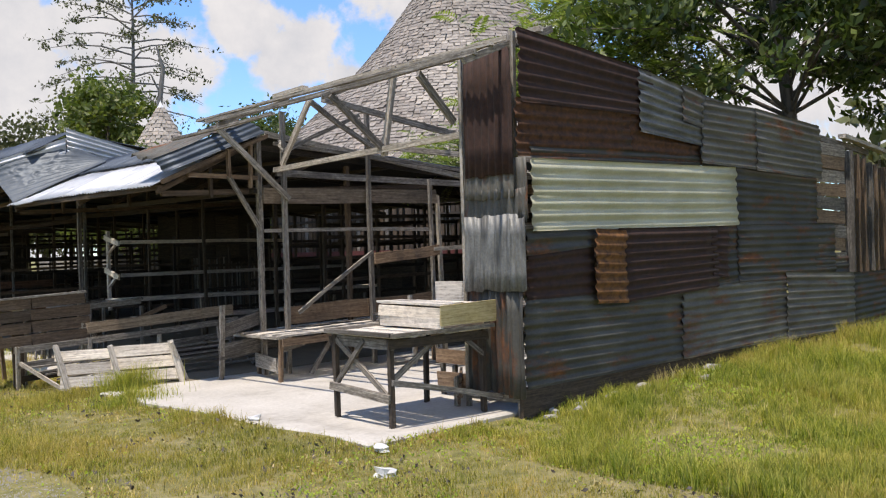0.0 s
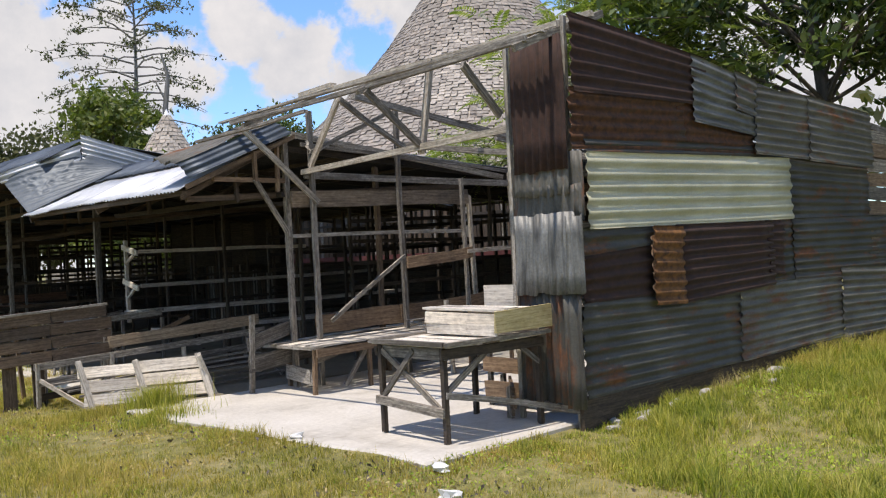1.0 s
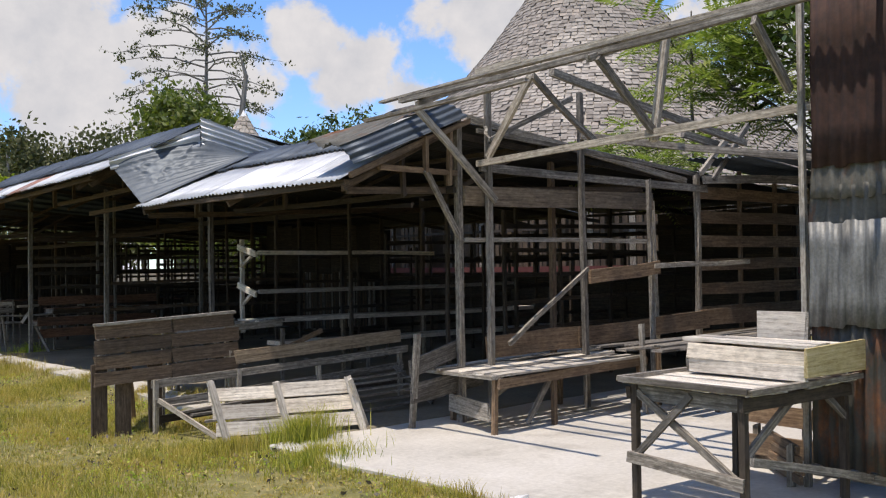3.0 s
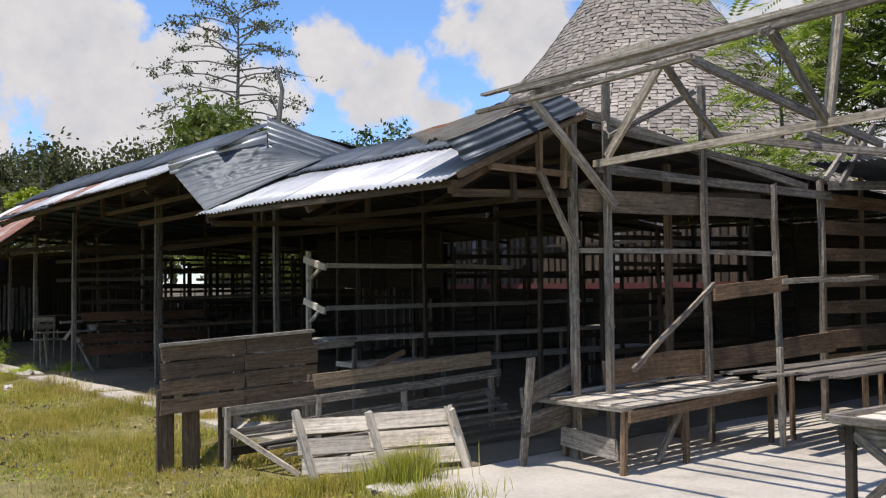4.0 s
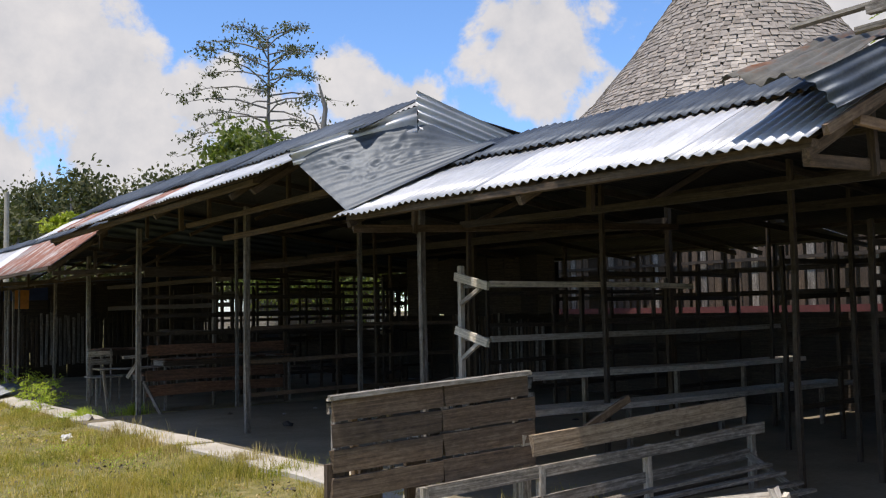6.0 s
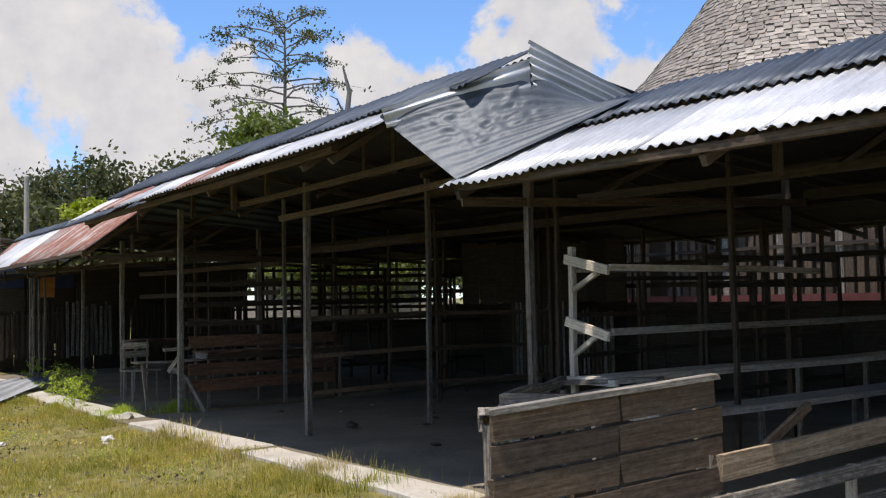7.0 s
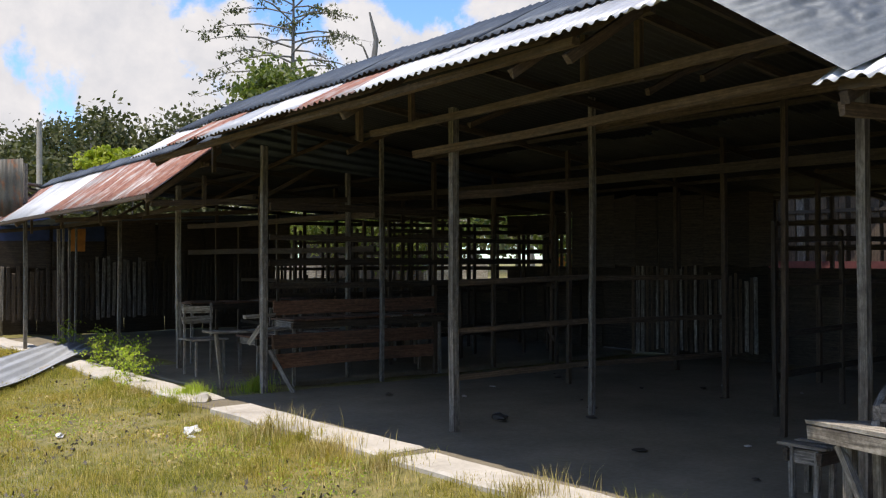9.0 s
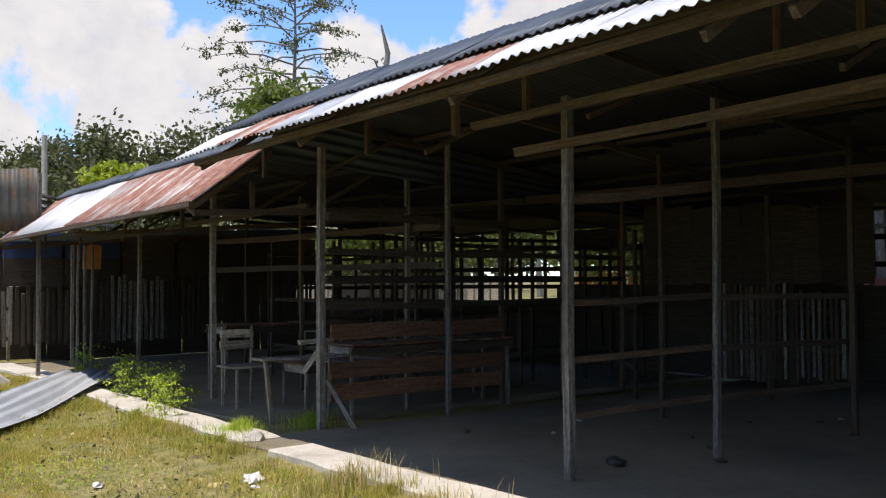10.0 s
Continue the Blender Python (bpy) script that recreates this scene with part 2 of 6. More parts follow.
def earth():
    n = Nodes("grassy ground", 0.95)
    v = n.mapped((1, 1, 1), True, False)
    a, b, f = n.noise(v, 0.45, 6, 0.65), n.noise(v, 7, 6, 0.7), n.noise(v, 60, 3)
    c = n.ramp(b, ((0.3, (0.09, 0.09, 0.024)), (0.5, (0.19, 0.175, 0.05)), (0.72, (0.33, 0.27, 0.12))))
    dry = n.ramp(a, ((0.5, (0, 0, 0)), (0.68, (1, 1, 1))))
    c = n.mix(n.math("MULTIPLY", dry, 0.5), c, n.ramp(f, ((0.3, (0.24, 0.19, 0.09)), (0.7, (0.44, 0.37, 0.22)))))
    n.color(c)
    n.bump(n.math("ADD", b, f), 0.6, 0.03)
    return n.m


def leafy(name, a, b, c, rough=0.5, trans=0.25, dry=0.0, up=0.0):
    n = Nodes(name, rough)
    col = n.ramp(n.geo.outputs["Random Per Island"], ((0.0, a), (0.5, b), (1.0, c)))
    if dry > 0:
        spots = n.ramp(n.noise(n.mapped((1, 1, 1), True, False), 1.1, 5, 0.65), ((0.42, (0, 0, 0)), (0.66, (1, 1, 1))))
        col = n.mix(n.math("MULTIPLY", spots, dry), col, (0.42, 0.31, 0.10))
    patch = n.ramp(n.noise(n.mapped((1, 1, 1), True, False), 0.55, 4), ((0.3, (0.72, 0.74, 0.7)), (0.7, (1.2, 1.16, 1.1))))
    tuftwise = n.ramp(n.noise(n.mapped((1, 1, 1), True, False), 6.5 if up > 0 else 1.6, 3), ((0.34, (0.76, 0.86, 0.66)), (0.66, (1.28, 1.16, 1.15))))
    n.color(n.mix(1.0, n.mix(1.0, col, patch, "MULTIPLY"), tuftwise, "MULTIPLY"))
    if up > 0:
        # fine blades shade like the turf that they make up
        lift = n.t.nodes.new("ShaderNodeVectorMath")
        lift.inputs[1].default_value = (0, 0, up)
        n.link(n.geo.outputs["Normal"], lift.inputs[0])
        unit = n.t.nodes.new("ShaderNodeVectorMath")
        unit.operation = "NORMALIZE"
        n.link(lift.outputs[0], unit.inputs[0])
        n.link(unit.outputs[0], n.b.inputs["Normal"])
    n.b.inputs["Transmission Weight"].default_value = 0.0
    n.b.inputs["Subsurface Weight"].default_value = 0.0
    tr = n.t.nodes.new("ShaderNodeBsdfTranslucent")
    n.link(n.mix(1.0, col, (1.2, 1.35, 0.6), "MULTIPLY"), tr.inputs["Color"])
    mx = n.t.nodes.new("ShaderNodeMixShader")
    mx.inputs[0].default_value = trans
    out = n.t.nodes["Material Output"]
    n.link(n.b.outputs[0], mx.inputs[1])
    n.link(tr.outputs[0], mx.inputs[2])
    n.link(mx.outputs[0], out.inputs["Surface"])
    return n.m


GRASS = leafy("meadow grass", (0.105, 0.12, 0.016), (0.28, 0.265, 0.042), (0.55, 0.46, 0.16), 0.75, 0.5, 0.75, 0.7)
GRASS_GREEN = leafy("fresh green grass", (0.095, 0.14, 0.016), (0.26, 0.295, 0.037), (0.53, 0.49, 0.125), 0.7, 0.5, 0.45, 0.7)
GRASS_DRY = leafy("dry grass", (0.21, 0.16, 0.058), (0.40, 0.315, 0.13), (0.64, 0.54, 0.32), 0.7, 0.45, 0.0, 0.8)
WEEDS = leafy("green weeds", (0.22, 0.32, 0.03), (0.36, 0.46, 0.055), (0.50, 0.56, 0.11), 0.55, 0.5, 0.0, 1.8)
LEAF_DARK = leafy("dark tree leaves", (0.022, 0.040, 0.010), (0.055, 0.088, 0.020), (0.15, 0.19, 0.06), 0.32, 0.3)
LEAF_MID = leafy("glossy green leaves", (0.10, 0.145, 0.03), (0.18, 0.235, 0.06), (0.35, 0.38, 0.16), 0.4, 0.45)
LEAF_OLIVE = leafy("olive green leaves", (0.065, 0.095, 0.02), (0.12, 0.155, 0.035), (0.20, 0.23, 0.07), 0.5, 0.35)
LEAF_LIME = leafy("lime green leaves", (0.22, 0.27, 0.02), (0.33, 0.38, 0.04), (0.45, 0.48, 0.09), 0.5, 0.35)
LEAF_FAR = leafy("hazy woodland leaves", (0.05, 0.06, 0.026), (0.085, 0.095, 0.043), (0.14, 0.145, 0.07), 0.8, 0.2)
LEAF_SPARSE = leafy("sparse olive leaves", (0.055, 0.065, 0.03), (0.09, 0.10, 0.045), (0.14, 0.15, 0.07), 0.6, 0.2)


def bark(name, a, b):
    n = Nodes(name, 0.9)
    f = n.noise(n.mapped((6, 6, 1.2), True, False), 2.5, 5, 0.65)
    n.color(n.ramp(f, ((0.3, a), (0.7, b))))
    n.bump(f, 0.6, 0.03)
    return n.m


BARK = bark("brown bark", (0.06, 0.05, 0.04), (0.17, 0.145, 0.12))
BARK_GREY = bark("grey bark", (0.10, 0.095, 0.09), (0.26, 0.25, 0.235))


def shingles(name):
    n = Nodes(name, 0.85)
    f = n.noise(n.mapped((1, 1, 1), True, False), 9, 4)
    tone = n.ramp(n.geo.outputs["Random Per Island"], ((0.0, (0.19, 0.165, 0.14)), (0.45, (0.33, 0.30, 0.265)), (0.8, (0.43, 0.40, 0.36)), (1.0, (0.50, 0.42, 0.35))))
    c = n.mix(0.4, tone, n.ramp(f, ((0.3, (0.16, 0.14, 0.12)), (0.7, (0.48, 0.45, 0.41)))))
    t2 = n.ramp(n.info.outputs["Random"], ((0.0, (0.7, 0.68, 0.66)), (1.0, (1.2, 1.17, 1.12))))
    n.color(n.mix(1.0, c, t2, "MULTIPLY"))
    n.bump(f, 0.4, 0.01)
    return n.m


SHINGLE = shingles("weathered wooden shingles")


def plain(name, c, rough=0.6, metal=0.0, vary=0.25):
    n = Nodes(name, rough, metal)
    f = n.noise(n.mapped((1, 1, 1)), 8, 5, 0.65)
    n.color(n.ramp(f, ((0.3, tuple(x * (1 - vary) for x in c)), (0.7, tuple(min(1, x * (1 + vary)) for x in c)))))
    n.bump(f, 0.2, 0.004)
    return n.m


CONCRETE, FLOOR, EARTH = concrete(), shaded_floor(), earth()
PLASTIC = plain("crumpled white plastic", (0.62, 0.62, 0.60), 0.4, 0, 0.1)
RUBBER = plain("black rubber", (0.02, 0.02, 0.02), 0.6)
PINK = plain("faded red paint", (0.10, 0.026, 0.024), 0.8)
ORANGE = plain("faded orange paint", (0.50, 0.20, 0.04), 0.7)
BLUE = plain("blue tarpaulin", (0.03, 0.05, 0.13), 0.6)
STONE = plain("pale rubble", (0.36, 0.34, 0.30), 0.9)
GRAVEL = plain("grey gravel", (0.30, 0.28, 0.25), 0.95, 0, 0.4)
CAP_WHITE = plain("white metal cap", (0.75, 0.75, 0.75), 0.4)


# ---- building helpers ----
rnd = random.Random(7)


def place_of(ob):
    m = ob.matrix_basis.copy()
    while ob.parent:
        m = ob.parent.matrix_basis @ ob.matrix_parent_inverse @ m
        ob = ob.parent
    return m


def attach(ob, parent):
    ob.parent = parent
    ob.matrix_parent_inverse = place_of(parent).inverted()
    return ob


def mesh_of(name, verts, faces, material, smooth=False):
    me = bpy.data.meshes.new(name)
    me.from_pydata([tuple(v) for v in verts], [], faces)
    me.materials.append(material)
    if smooth:
        me.polygons.foreach_set("use_smooth", [True] * len(me.polygons))
    me.update()
    return me


def thing(name, at, label, category, group="", kind=""):
    ob = new(name)
    ob.matrix_basis = pose(*at)
    ob.empty_display_size = 0.1
    return tagged(ob, label, category, group, kind)


def part_mesh(name, verts, faces, material, parent=None, label="", smooth=False, m=None):
    ob = new(name, mesh_of(name, verts, faces, material, smooth))
    if m is not None:
        ob.matrix_basis = m
    if parent is not None:
        attach(ob, parent)
    return tagged(ob, label)


BOX_FACES = [(0, 3, 2, 1), (4, 5, 6, 7), (0, 1, 5, 4), (1, 2, 6, 5), (2, 3, 7, 6), (3, 0, 4, 7)]


def beam_matrix(a, b, up=(0, 0, 1)):
    a, b = Vector(a), Vector(b)
    x = (b - a).normalized()
    u = Vector(up)
    if abs(x.dot(u)) > 0.97:
        u = Vector((0, 1, 0.02))
    y = u.cross(x).normalized()
    z = x.cross(y)
    return Matrix.Translation((a + b) / 2) @ Matrix((x, y, z)).transposed().to_4x4(), (b - a).length


def board(parent, name, a, b, high, thick, material, up=(0, 0, 1), label="", wobble=0.012):
    """A sawn timber from a to b: high along up, thick across, ends a little out of square, slightly warped."""
    if name in ("brace", "rafter", "strut", "tie_beam", "purlin"):
        high, thick = high * 0.82, thick * 0.9
    m, length = beam_matrix(a, b, up)
    verts, faces = [], []
    cuts = 3 if length > 1.0 else 1
    for i in range(cuts + 1):
        x = (i / cuts - 0.5) * length
        oy, oz = rnd.uniform(-wobble, wobble), rnd.uniform(-wobble, wobble)
        s = 1 + rnd.uniform(-0.07, 0.07)
        for y, z in ((-1, -1), (1, -1), (1, 1), (-1, 1)):
            end = rnd.uniform(-0.012, 0.012) if i in (0, cuts) else 0
            verts.append((x + end, oy + y * thick / 2, oz + z * high * s / 2))
    for i in range(cuts):
        k = 4 * i
        for j in range(4):
            faces.append((k + j, k + (j + 1) % 4, k + 4 + (j + 1) % 4, k + 4 + j))
    faces += [(3, 2, 1, 0), tuple(4 * cuts + j for j in range(4))]
    return part_mesh(name, verts, faces, material, parent, label, m=m)


def post(parent, x, y, z0, z1, size, material, lean=(0, 0), name="post"):
    size = size * 0.52
    return board(parent, name, (x, y, z0), (x + lean[0], y + lean[1], z1), size, size, material, wobble=0.007)


def corrugated(parent, name, c00, c10, c01, c11, material, pitch=0.076, amp=0.010, along=4, sag=0.012, label="", ragged=0.0, thick=0.003, pin=False, under=None):
    """A corrugated sheet between four corners; the ribs run from c00 to c10 and from c01 to c11."""
    c00, c10, c01, c11 = (Vector(c) for c in (c00, c10, c01, c11))
    wide = ((c01 - c00).length + (c11 - c10).length) / 2
    ribs = 9 if pin else max(2, round(wide / pitch))
    steps = ribs * 6
    n = (c10 - c00).cross(c01 - c00)
    if n.length < 1e-6:
        n = (c11 - c00).cross(c01 - c00)
    n.normalize()
    origin = (c00 + c10 + c01 + c11) / 4
    ex = (c10 - c00 + c11 - c01).normalized()
    ey = n.cross(ex).normalized()
    frame_m = Matrix.Translation(origin) @ Matrix((ex, ey, n)).transposed().to_4x4()
    inv = frame_m.inverted()
    seed = rnd.uniform(0, 50)
    verts, faces = [], []
    rag = [(rnd.uniform(-ragged, ragged), rnd.uniform(-ragged, ragged)) for _ in range(ribs + 1)]
    for side in (1, -1):
        for i in range(along + 1):
            u = i / along
            for j in range(steps + 1):
                v = j / steps
                p = (c00 * (1 - u) + c10 * u) * (1 - v) + (c01 * (1 - u) + c11 * u) * v
                off = amp * math.sin(2 * math.pi * j / 6) + sag * (4 * u * (1 - u) if pin else 1.0) * noise.noise(Vector((u * 2.5, v * 3, seed)))
                p = p + n * (off + side * thick / 2)
                if ragged and i in (0, along):
                    p = p + ex * rag[j * ribs // steps][0 if i == 0 else 1]
                verts.append(inv @ p)
    w, half = steps + 1, (along + 1) * (steps + 1)
    for i in range(along):
        for j in range(steps):
            a = i * w + j
            faces.append((a, a + w, a + w + 1, a + 1))
            faces.append((half + a, half + a + 1, half + a + w + 1, half + a + w))
    for i in range(along):
        for j in (0, steps):
            a = i * w + j
            faces.append((a, half + a, half + a + w, a + w) if j == steps else (a, a + w, half + a + w, half + a))
    for j in range(steps):
        for i in (0, along):
            a = i * w + j
            faces.append((a, a + 1, half + a + 1, half + a) if i == 0 else (a, half + a, half + a + 1, a + 1))
    ob = part_mesh(name, verts, faces, material, parent, label, True, frame_m)
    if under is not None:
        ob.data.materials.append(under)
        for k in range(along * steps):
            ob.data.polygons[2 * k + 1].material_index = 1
    return ob


def slab(name, x0, x1, y0, y1, z0, z1, material, label, category, step=0.5, rough_edge=0.05, kind="structure"):
    """A concrete slab with a broken outline."""
    verts, faces = [], []
    outline = []
    for a, b in (((x0, y0), (x1, y0)), ((x1, y0), (x1, y1)), ((x1, y1), (x0, y1)), ((x0, y1), (x0, y0))):
        k = max(1, int(math.dist(a, b) / step))
        outline += [(a[0] + (b[0] - a[0]) * i / k + rnd.uniform(-rough_edge, rough_edge), a[1] + (b[1] - a[1]) * i / k + rnd.uniform(-rough_edge, rough_edge)) for i in range(k)]
    k = len(outline)
    verts = [(x, y, z0) for x, y in outline] + [(x, y, z1 - 0.015) for x, y in outline]
    cx, cy = (x0 + x1) / 2, (y0 + y1) / 2
    verts += [(x + 0.02 * (1 if x < cx else -1), y + 0.02 * (1 if y < cy else -1), z1) for x, y in outline]
    for lvl in (0, k):
        faces += [(lvl + i, lvl + (i + 1) % k, lvl + k + (i + 1) % k, lvl + k + i) for i in range(k)]
    faces.append(tuple(2 * k + i for i in range(k)))
    ob = new(name, mesh_of(name, verts, faces, material))
    return tagged(ob, label, category, "", kind)


# ---- ground and slabs ----
def ground_height(x, y):
    z = -0.085 + 0.04 * noise.noise(Vector((x * 0.35, y * 0.35, 0))) + 0.02 * noise.noise(Vector((x * 1.3, y * 1.3, 5)))
    d1 = max(4.45 - x, 5.3 - y) if y < 9.5 else 5.1 - x
    z += 0.06 * max(0.0, 1 - max(0.0, d1) / 0.5) if x < 6.6 else 0.0
    near_wall = max(0.0, 1 - (4.6 - y) / 1.6 if y < 4.6 else 1 - (y - 4.6) / 0.9) * min(1, max(0.0, (x - 5.7) / 1.5))
    return z + 0.24 * near_wall


def build_ground():
    xs = sorted(set([-3000, -900, -300, -120, -60, -30, -15] + [i * 0.5 for i in range(-16, 49)] + [30, 45, 70, 120, 300, 900, 3000]))
    ys = sorted(set([-3000, -900, -300, -120, -60, -30, -15] + [i * 0.5 for i in range(-14, 73)] + [45, 60, 90, 140, 300, 900, 3000]))
    verts = [(x, y, ground_height(x, y) if abs(x) < 25 and -8 < y < 37 else -0.085) for y in ys for x in xs]
    w = len(xs)
    faces = [(j * w + i, j * w + i + 1, (j + 1) * w + i + 1, (j + 1) * w + i) for j in range(len(ys) - 1) for i in range(w - 1)]
    tagged(new("ground", mesh_of("ground", verts, faces, EARTH, True)), "rough grassy ground with bare dry patches", "ground", "", "structure")


build_ground()
slab("floor_1", 4.45, 13.0, 5.3, 9.5, -0.4, 0.0, CONCRETE, "sunlit cracked concrete slab of the open stall", "floor")
# FLOOR is the same slab concrete, darkened in colour for the roof's shade.
slab("floor_2", 5.15, 13.0, 9.56, 20.0, -0.4, -0.006, FLOOR, "dusty concrete floor under the shed roof, shade painted in", "floor")
slab("floor_3", 5.75, 13.0, 20.7, 29.5, -0.4, -0.012, FLOOR, "dusty concrete floor at the far end, shade painted in", "floor")

# Kerb strips reach the shadow line, standing for the slab's sunlit edge.
for a, b, x in ((9.7, 13.2, 5.12), (13.25, 16.4, 5.26), (16.55, 19.3, 5.28), (19.85, 23.1, 5.3), (23.2, 26.2, 5.36), (26.3, 29.4, 5.5)):
    slab("kerb", x - 0.17, x + 0.24, a, b, -0.4, 0.018, CONCRETE, "broken concrete kerb doubling as the floor's sunlit edge", "kerb", 0.3, 0.035)


# ---- patched tin wall ----
WALL_Y = 5.18


def wall_point(x, z, proud):
    return (x, WALL_Y - proud, z)


def wall_sheet(parent, x0, x1, z00, z01, z10, z11, material, proud=0.02, label="", pitch=0.076, ragged=0.018):
    """A sheet with level ribs; z00 and z01 are its foot and head at x0, z10 and z11 at x1."""
    corrugated(parent, "sheet", wall_point(x0, z00, proud), wall_point(x1, z10, proud), wall_point(x0, z01, proud), wall_point(x1, z11, proud), material, pitch, 0.0105, 7, 0.012, label, ragged)


tin_wall = thing("wall_tin", (6.05, WALL_Y, 0), "patched wall of rusty and grey corrugated iron sheets", "wall", "", "structure")
for x0, x1, z00, z01, z10, z11, mat_, proud, lab in (
    (6.02, 7.95, 2.54, 3.15, 2.56, 2.99, RUST_DARK, 0.050, "dark rusted sheet"),
    (5.99, 7.60, 2.10, 2.58, 2.14, 2.62, RUST_STREAK, 0.030, "orange streaked rusted sheet"),
    (7.50, 8.86, 2.13, 2.66, 2.14, 2.60, RUST_STREAK, 0.026, "brown rusted sheet"),
    (6.15, 8.80, 2.07, 2.20, 2.13, 2.23, ZINC_DULL, 0.038, "narrow grey strip"),
    (7.72, 8.84, 2.40, 3.00, 2.32, 2.84, ZINC_STREAK, 0.064, "bright loose grey sheet"),
    (8.45, 8.84, 2.55, 2.92, 2.50, 2.86, ZINC_GREY, 0.078, "bent scrap of grey sheet"),
    (8.80, 9.95, 2.15, 2.80, 2.12, 2.79, ZINC_GREY, 0.072, ""),
    (9.92, 11.52, 2.11, 2.79, 2.06, 2.70, ZINC_GREY, 0.085, "grey sheet with a torn edge"),
    (6.13, 9.50, 1.485, 2.085, 1.515, 2.13, ZINC_PALE, 0.062, "cream striped sheet"),
    (9.50, 11.50, 1.50, 2.16, 1.50, 2.10, ZINC_DULL, 0.030, ""),
    (6.06, 7.00, 1.28, 1.50, 1.34, 1.50, ZINC_DULL, 0.044, ""),
    (6.06, 7.00, 0.92, 1.32, 0.92, 1.38, RUST_DARK, 0.034, "rusted sheet"),
    (6.94, 7.40, 0.84, 1.50, 0.82, 1.48, RUST_MIX, 0.092, "orange and green stained sheet"),
    (7.32, 9.06, 0.82, 1.50, 0.88, 1.50, RUST_DARK, 0.068, "dark rusted sheet"),
    (8.96, 9.30, 1.00, 1.52, 0.96, 1.52, RUST_DARK, 0.060, "torn end of dark rusted sheet"),
    (9.00, 9.60, 0.86, 1.52, 0.90, 1.52, ZINC_DULL, 0.030, ""),
    (9.54, 11.96, 0.90, 1.52, 0.86, 1.53, ZINC_DULL, 0.044, ""),
    (11.4, 13.2, 0.80, 1.16, 0.80, 1.14, ZINC_DULL, 0.030, ""),
    (6.02, 8.43, 0.19, 0.96, 0.20, 0.90, ZINC_GREY, 0.028, ""),
    (8.40, 10.65, 0.20, 0.94, 0.23, 0.92, ZINC_GREY, 0.040, ""),
    (10.61, 12.46, 0.20, 0.98, 0.17, 0.90, ZINC_GREY, 0.056, "dented grey sheet"),
    (12.4, 14.60, 0.17, 0.90, 0.24, 0.92, ZINC_DULL, 0.040, ""),
    (14.5, 17.0, 0.24, 1.1, 0.26, 1.1, ZINC_DULL, 0.030, ""),
):
    wall_sheet(tin_wall, x0, x1, z00, z01, z10, z11, mat_, proud, lab, 0.1 if mat_ is ZINC_PALE else 0.082)
# Deep dark sill stands for the shaded gap below the sheets.
board(tin_wall, "sill", (6.0, WALL_Y + 0.01, 0.05), (13.2, WALL_Y + 0.01, 0.05), 0.28, 0.05, DARK_WOOD)
# timber frame behind the sheets
for x, top in ((6.06, 3.10), (7.9, 2.94), (9.7, 2.78), (11.6, 2.62), (13.2, 2.5)):
    post(tin_wall, x, WALL_Y + 0.06, -0.2, top, 0.08, GREY_WOOD, name="stud")
for z0, z1 in ((0.6, 0.6), (1.5, 1.5), (2.2, 2.2), (3.06, 2.48)):
    board(tin_wall, "rail", (6.1, WALL_Y + 0.035, z0), (13.2, WALL_Y + 0.035, z1), 0.07, 0.04, GREY_WOOD)
# planked end of the wall
for i in range(9):
    z = 2.46 - i * 0.17
    board(tin_wall, "plank", (11.5, WALL_Y - 0.02, z), (12.32, WALL_Y - 0.02, z - 0.02), 0.16, 0.025, BROWN_WOOD if i % 2 else GREY_WOOD)
for i in range(8):
    x = 12.38 + i * 0.2
    board(tin_wall, "plank", (x, WALL_Y - 0.03, 0.9), (x + rnd.uniform(-.02, .02), WALL_Y - 0.03, 2.5 - 0.03 * i - rnd.uniform(0, .1)), 0.18, 0.025, BROWN_WOOD if i % 3 else GREY_WOOD)
board(tin_wall, "plank", (12.2, WALL_Y - 0.05, 2.62), (13.6, WALL_Y - 0.05, 2.5), 0.05, 0.1, PALE_WOOD)
for i in range(7):
    board(tin_wall, "plank", (13.9, WALL_Y - 0.03, 1.2 + i * 0.18), (17.0, WALL_Y - 0.03, 1.2 + i * 0.18), 0.16, 0.025, GREY_WOOD)

# narrow return of the wall towards the stall
FRONT_X = 6.0
tin_return = thing("wall_return", (FRONT_X, 5.5, 0), "narrow wall end of upright rusted and grey tin sheets", "wall", "", "structure")
for y0, y1, z0, z1, mat_, proud, lab in (
    (5.16, 5.70, 1.95, 2.97, RUST_DARK, 0.050, "dark rusted upright sheet"),
    (5.17, 5.72, 1.76, 2.02, ZINC_GREY, 0.034, ""),
    (5.06, 5.74, 1.56, 1.84, ZINC_GREY, 0.022, ""),
    (5.12, 5.73, 1.00, 1.62, ZINC_STREAK, 0.060, "pale streaked sheet"),
    (5.03, 5.20, 1.01, 1.60, ZINC_STREAK, 0.075, "bright bent edge strip"),
    (5.24, 5.74, 0.15, 1.06, ZINC_DULL, 0.030, ""),
    (5.10, 5.28, 0.13, 1.06, ZINC_GREY, 0.045, ""),
    (5.05, 5.20, 1.58, 2.08, ZINC_GREY, 0.012, ""),
):
    corrugated(tin_return, "sheet", (FRONT_X - proud, y1, z0), (FRONT_X - proud, y1 - 0.01, z1), (FRONT_X - proud, y0, z0), (FRONT_X - proud, y0, z1), mat_, 0.076, 0.0105, 4, 0.02, lab, 0.012)
post(tin_return, FRONT_X + 0.03, 5.80, -0.02, 3.0, 0.07, PALE_WOOD)
post(tin_return, FRONT_X + 0.05, 5.22, 2.1, 3.14, 0.07, PALE_WOOD)
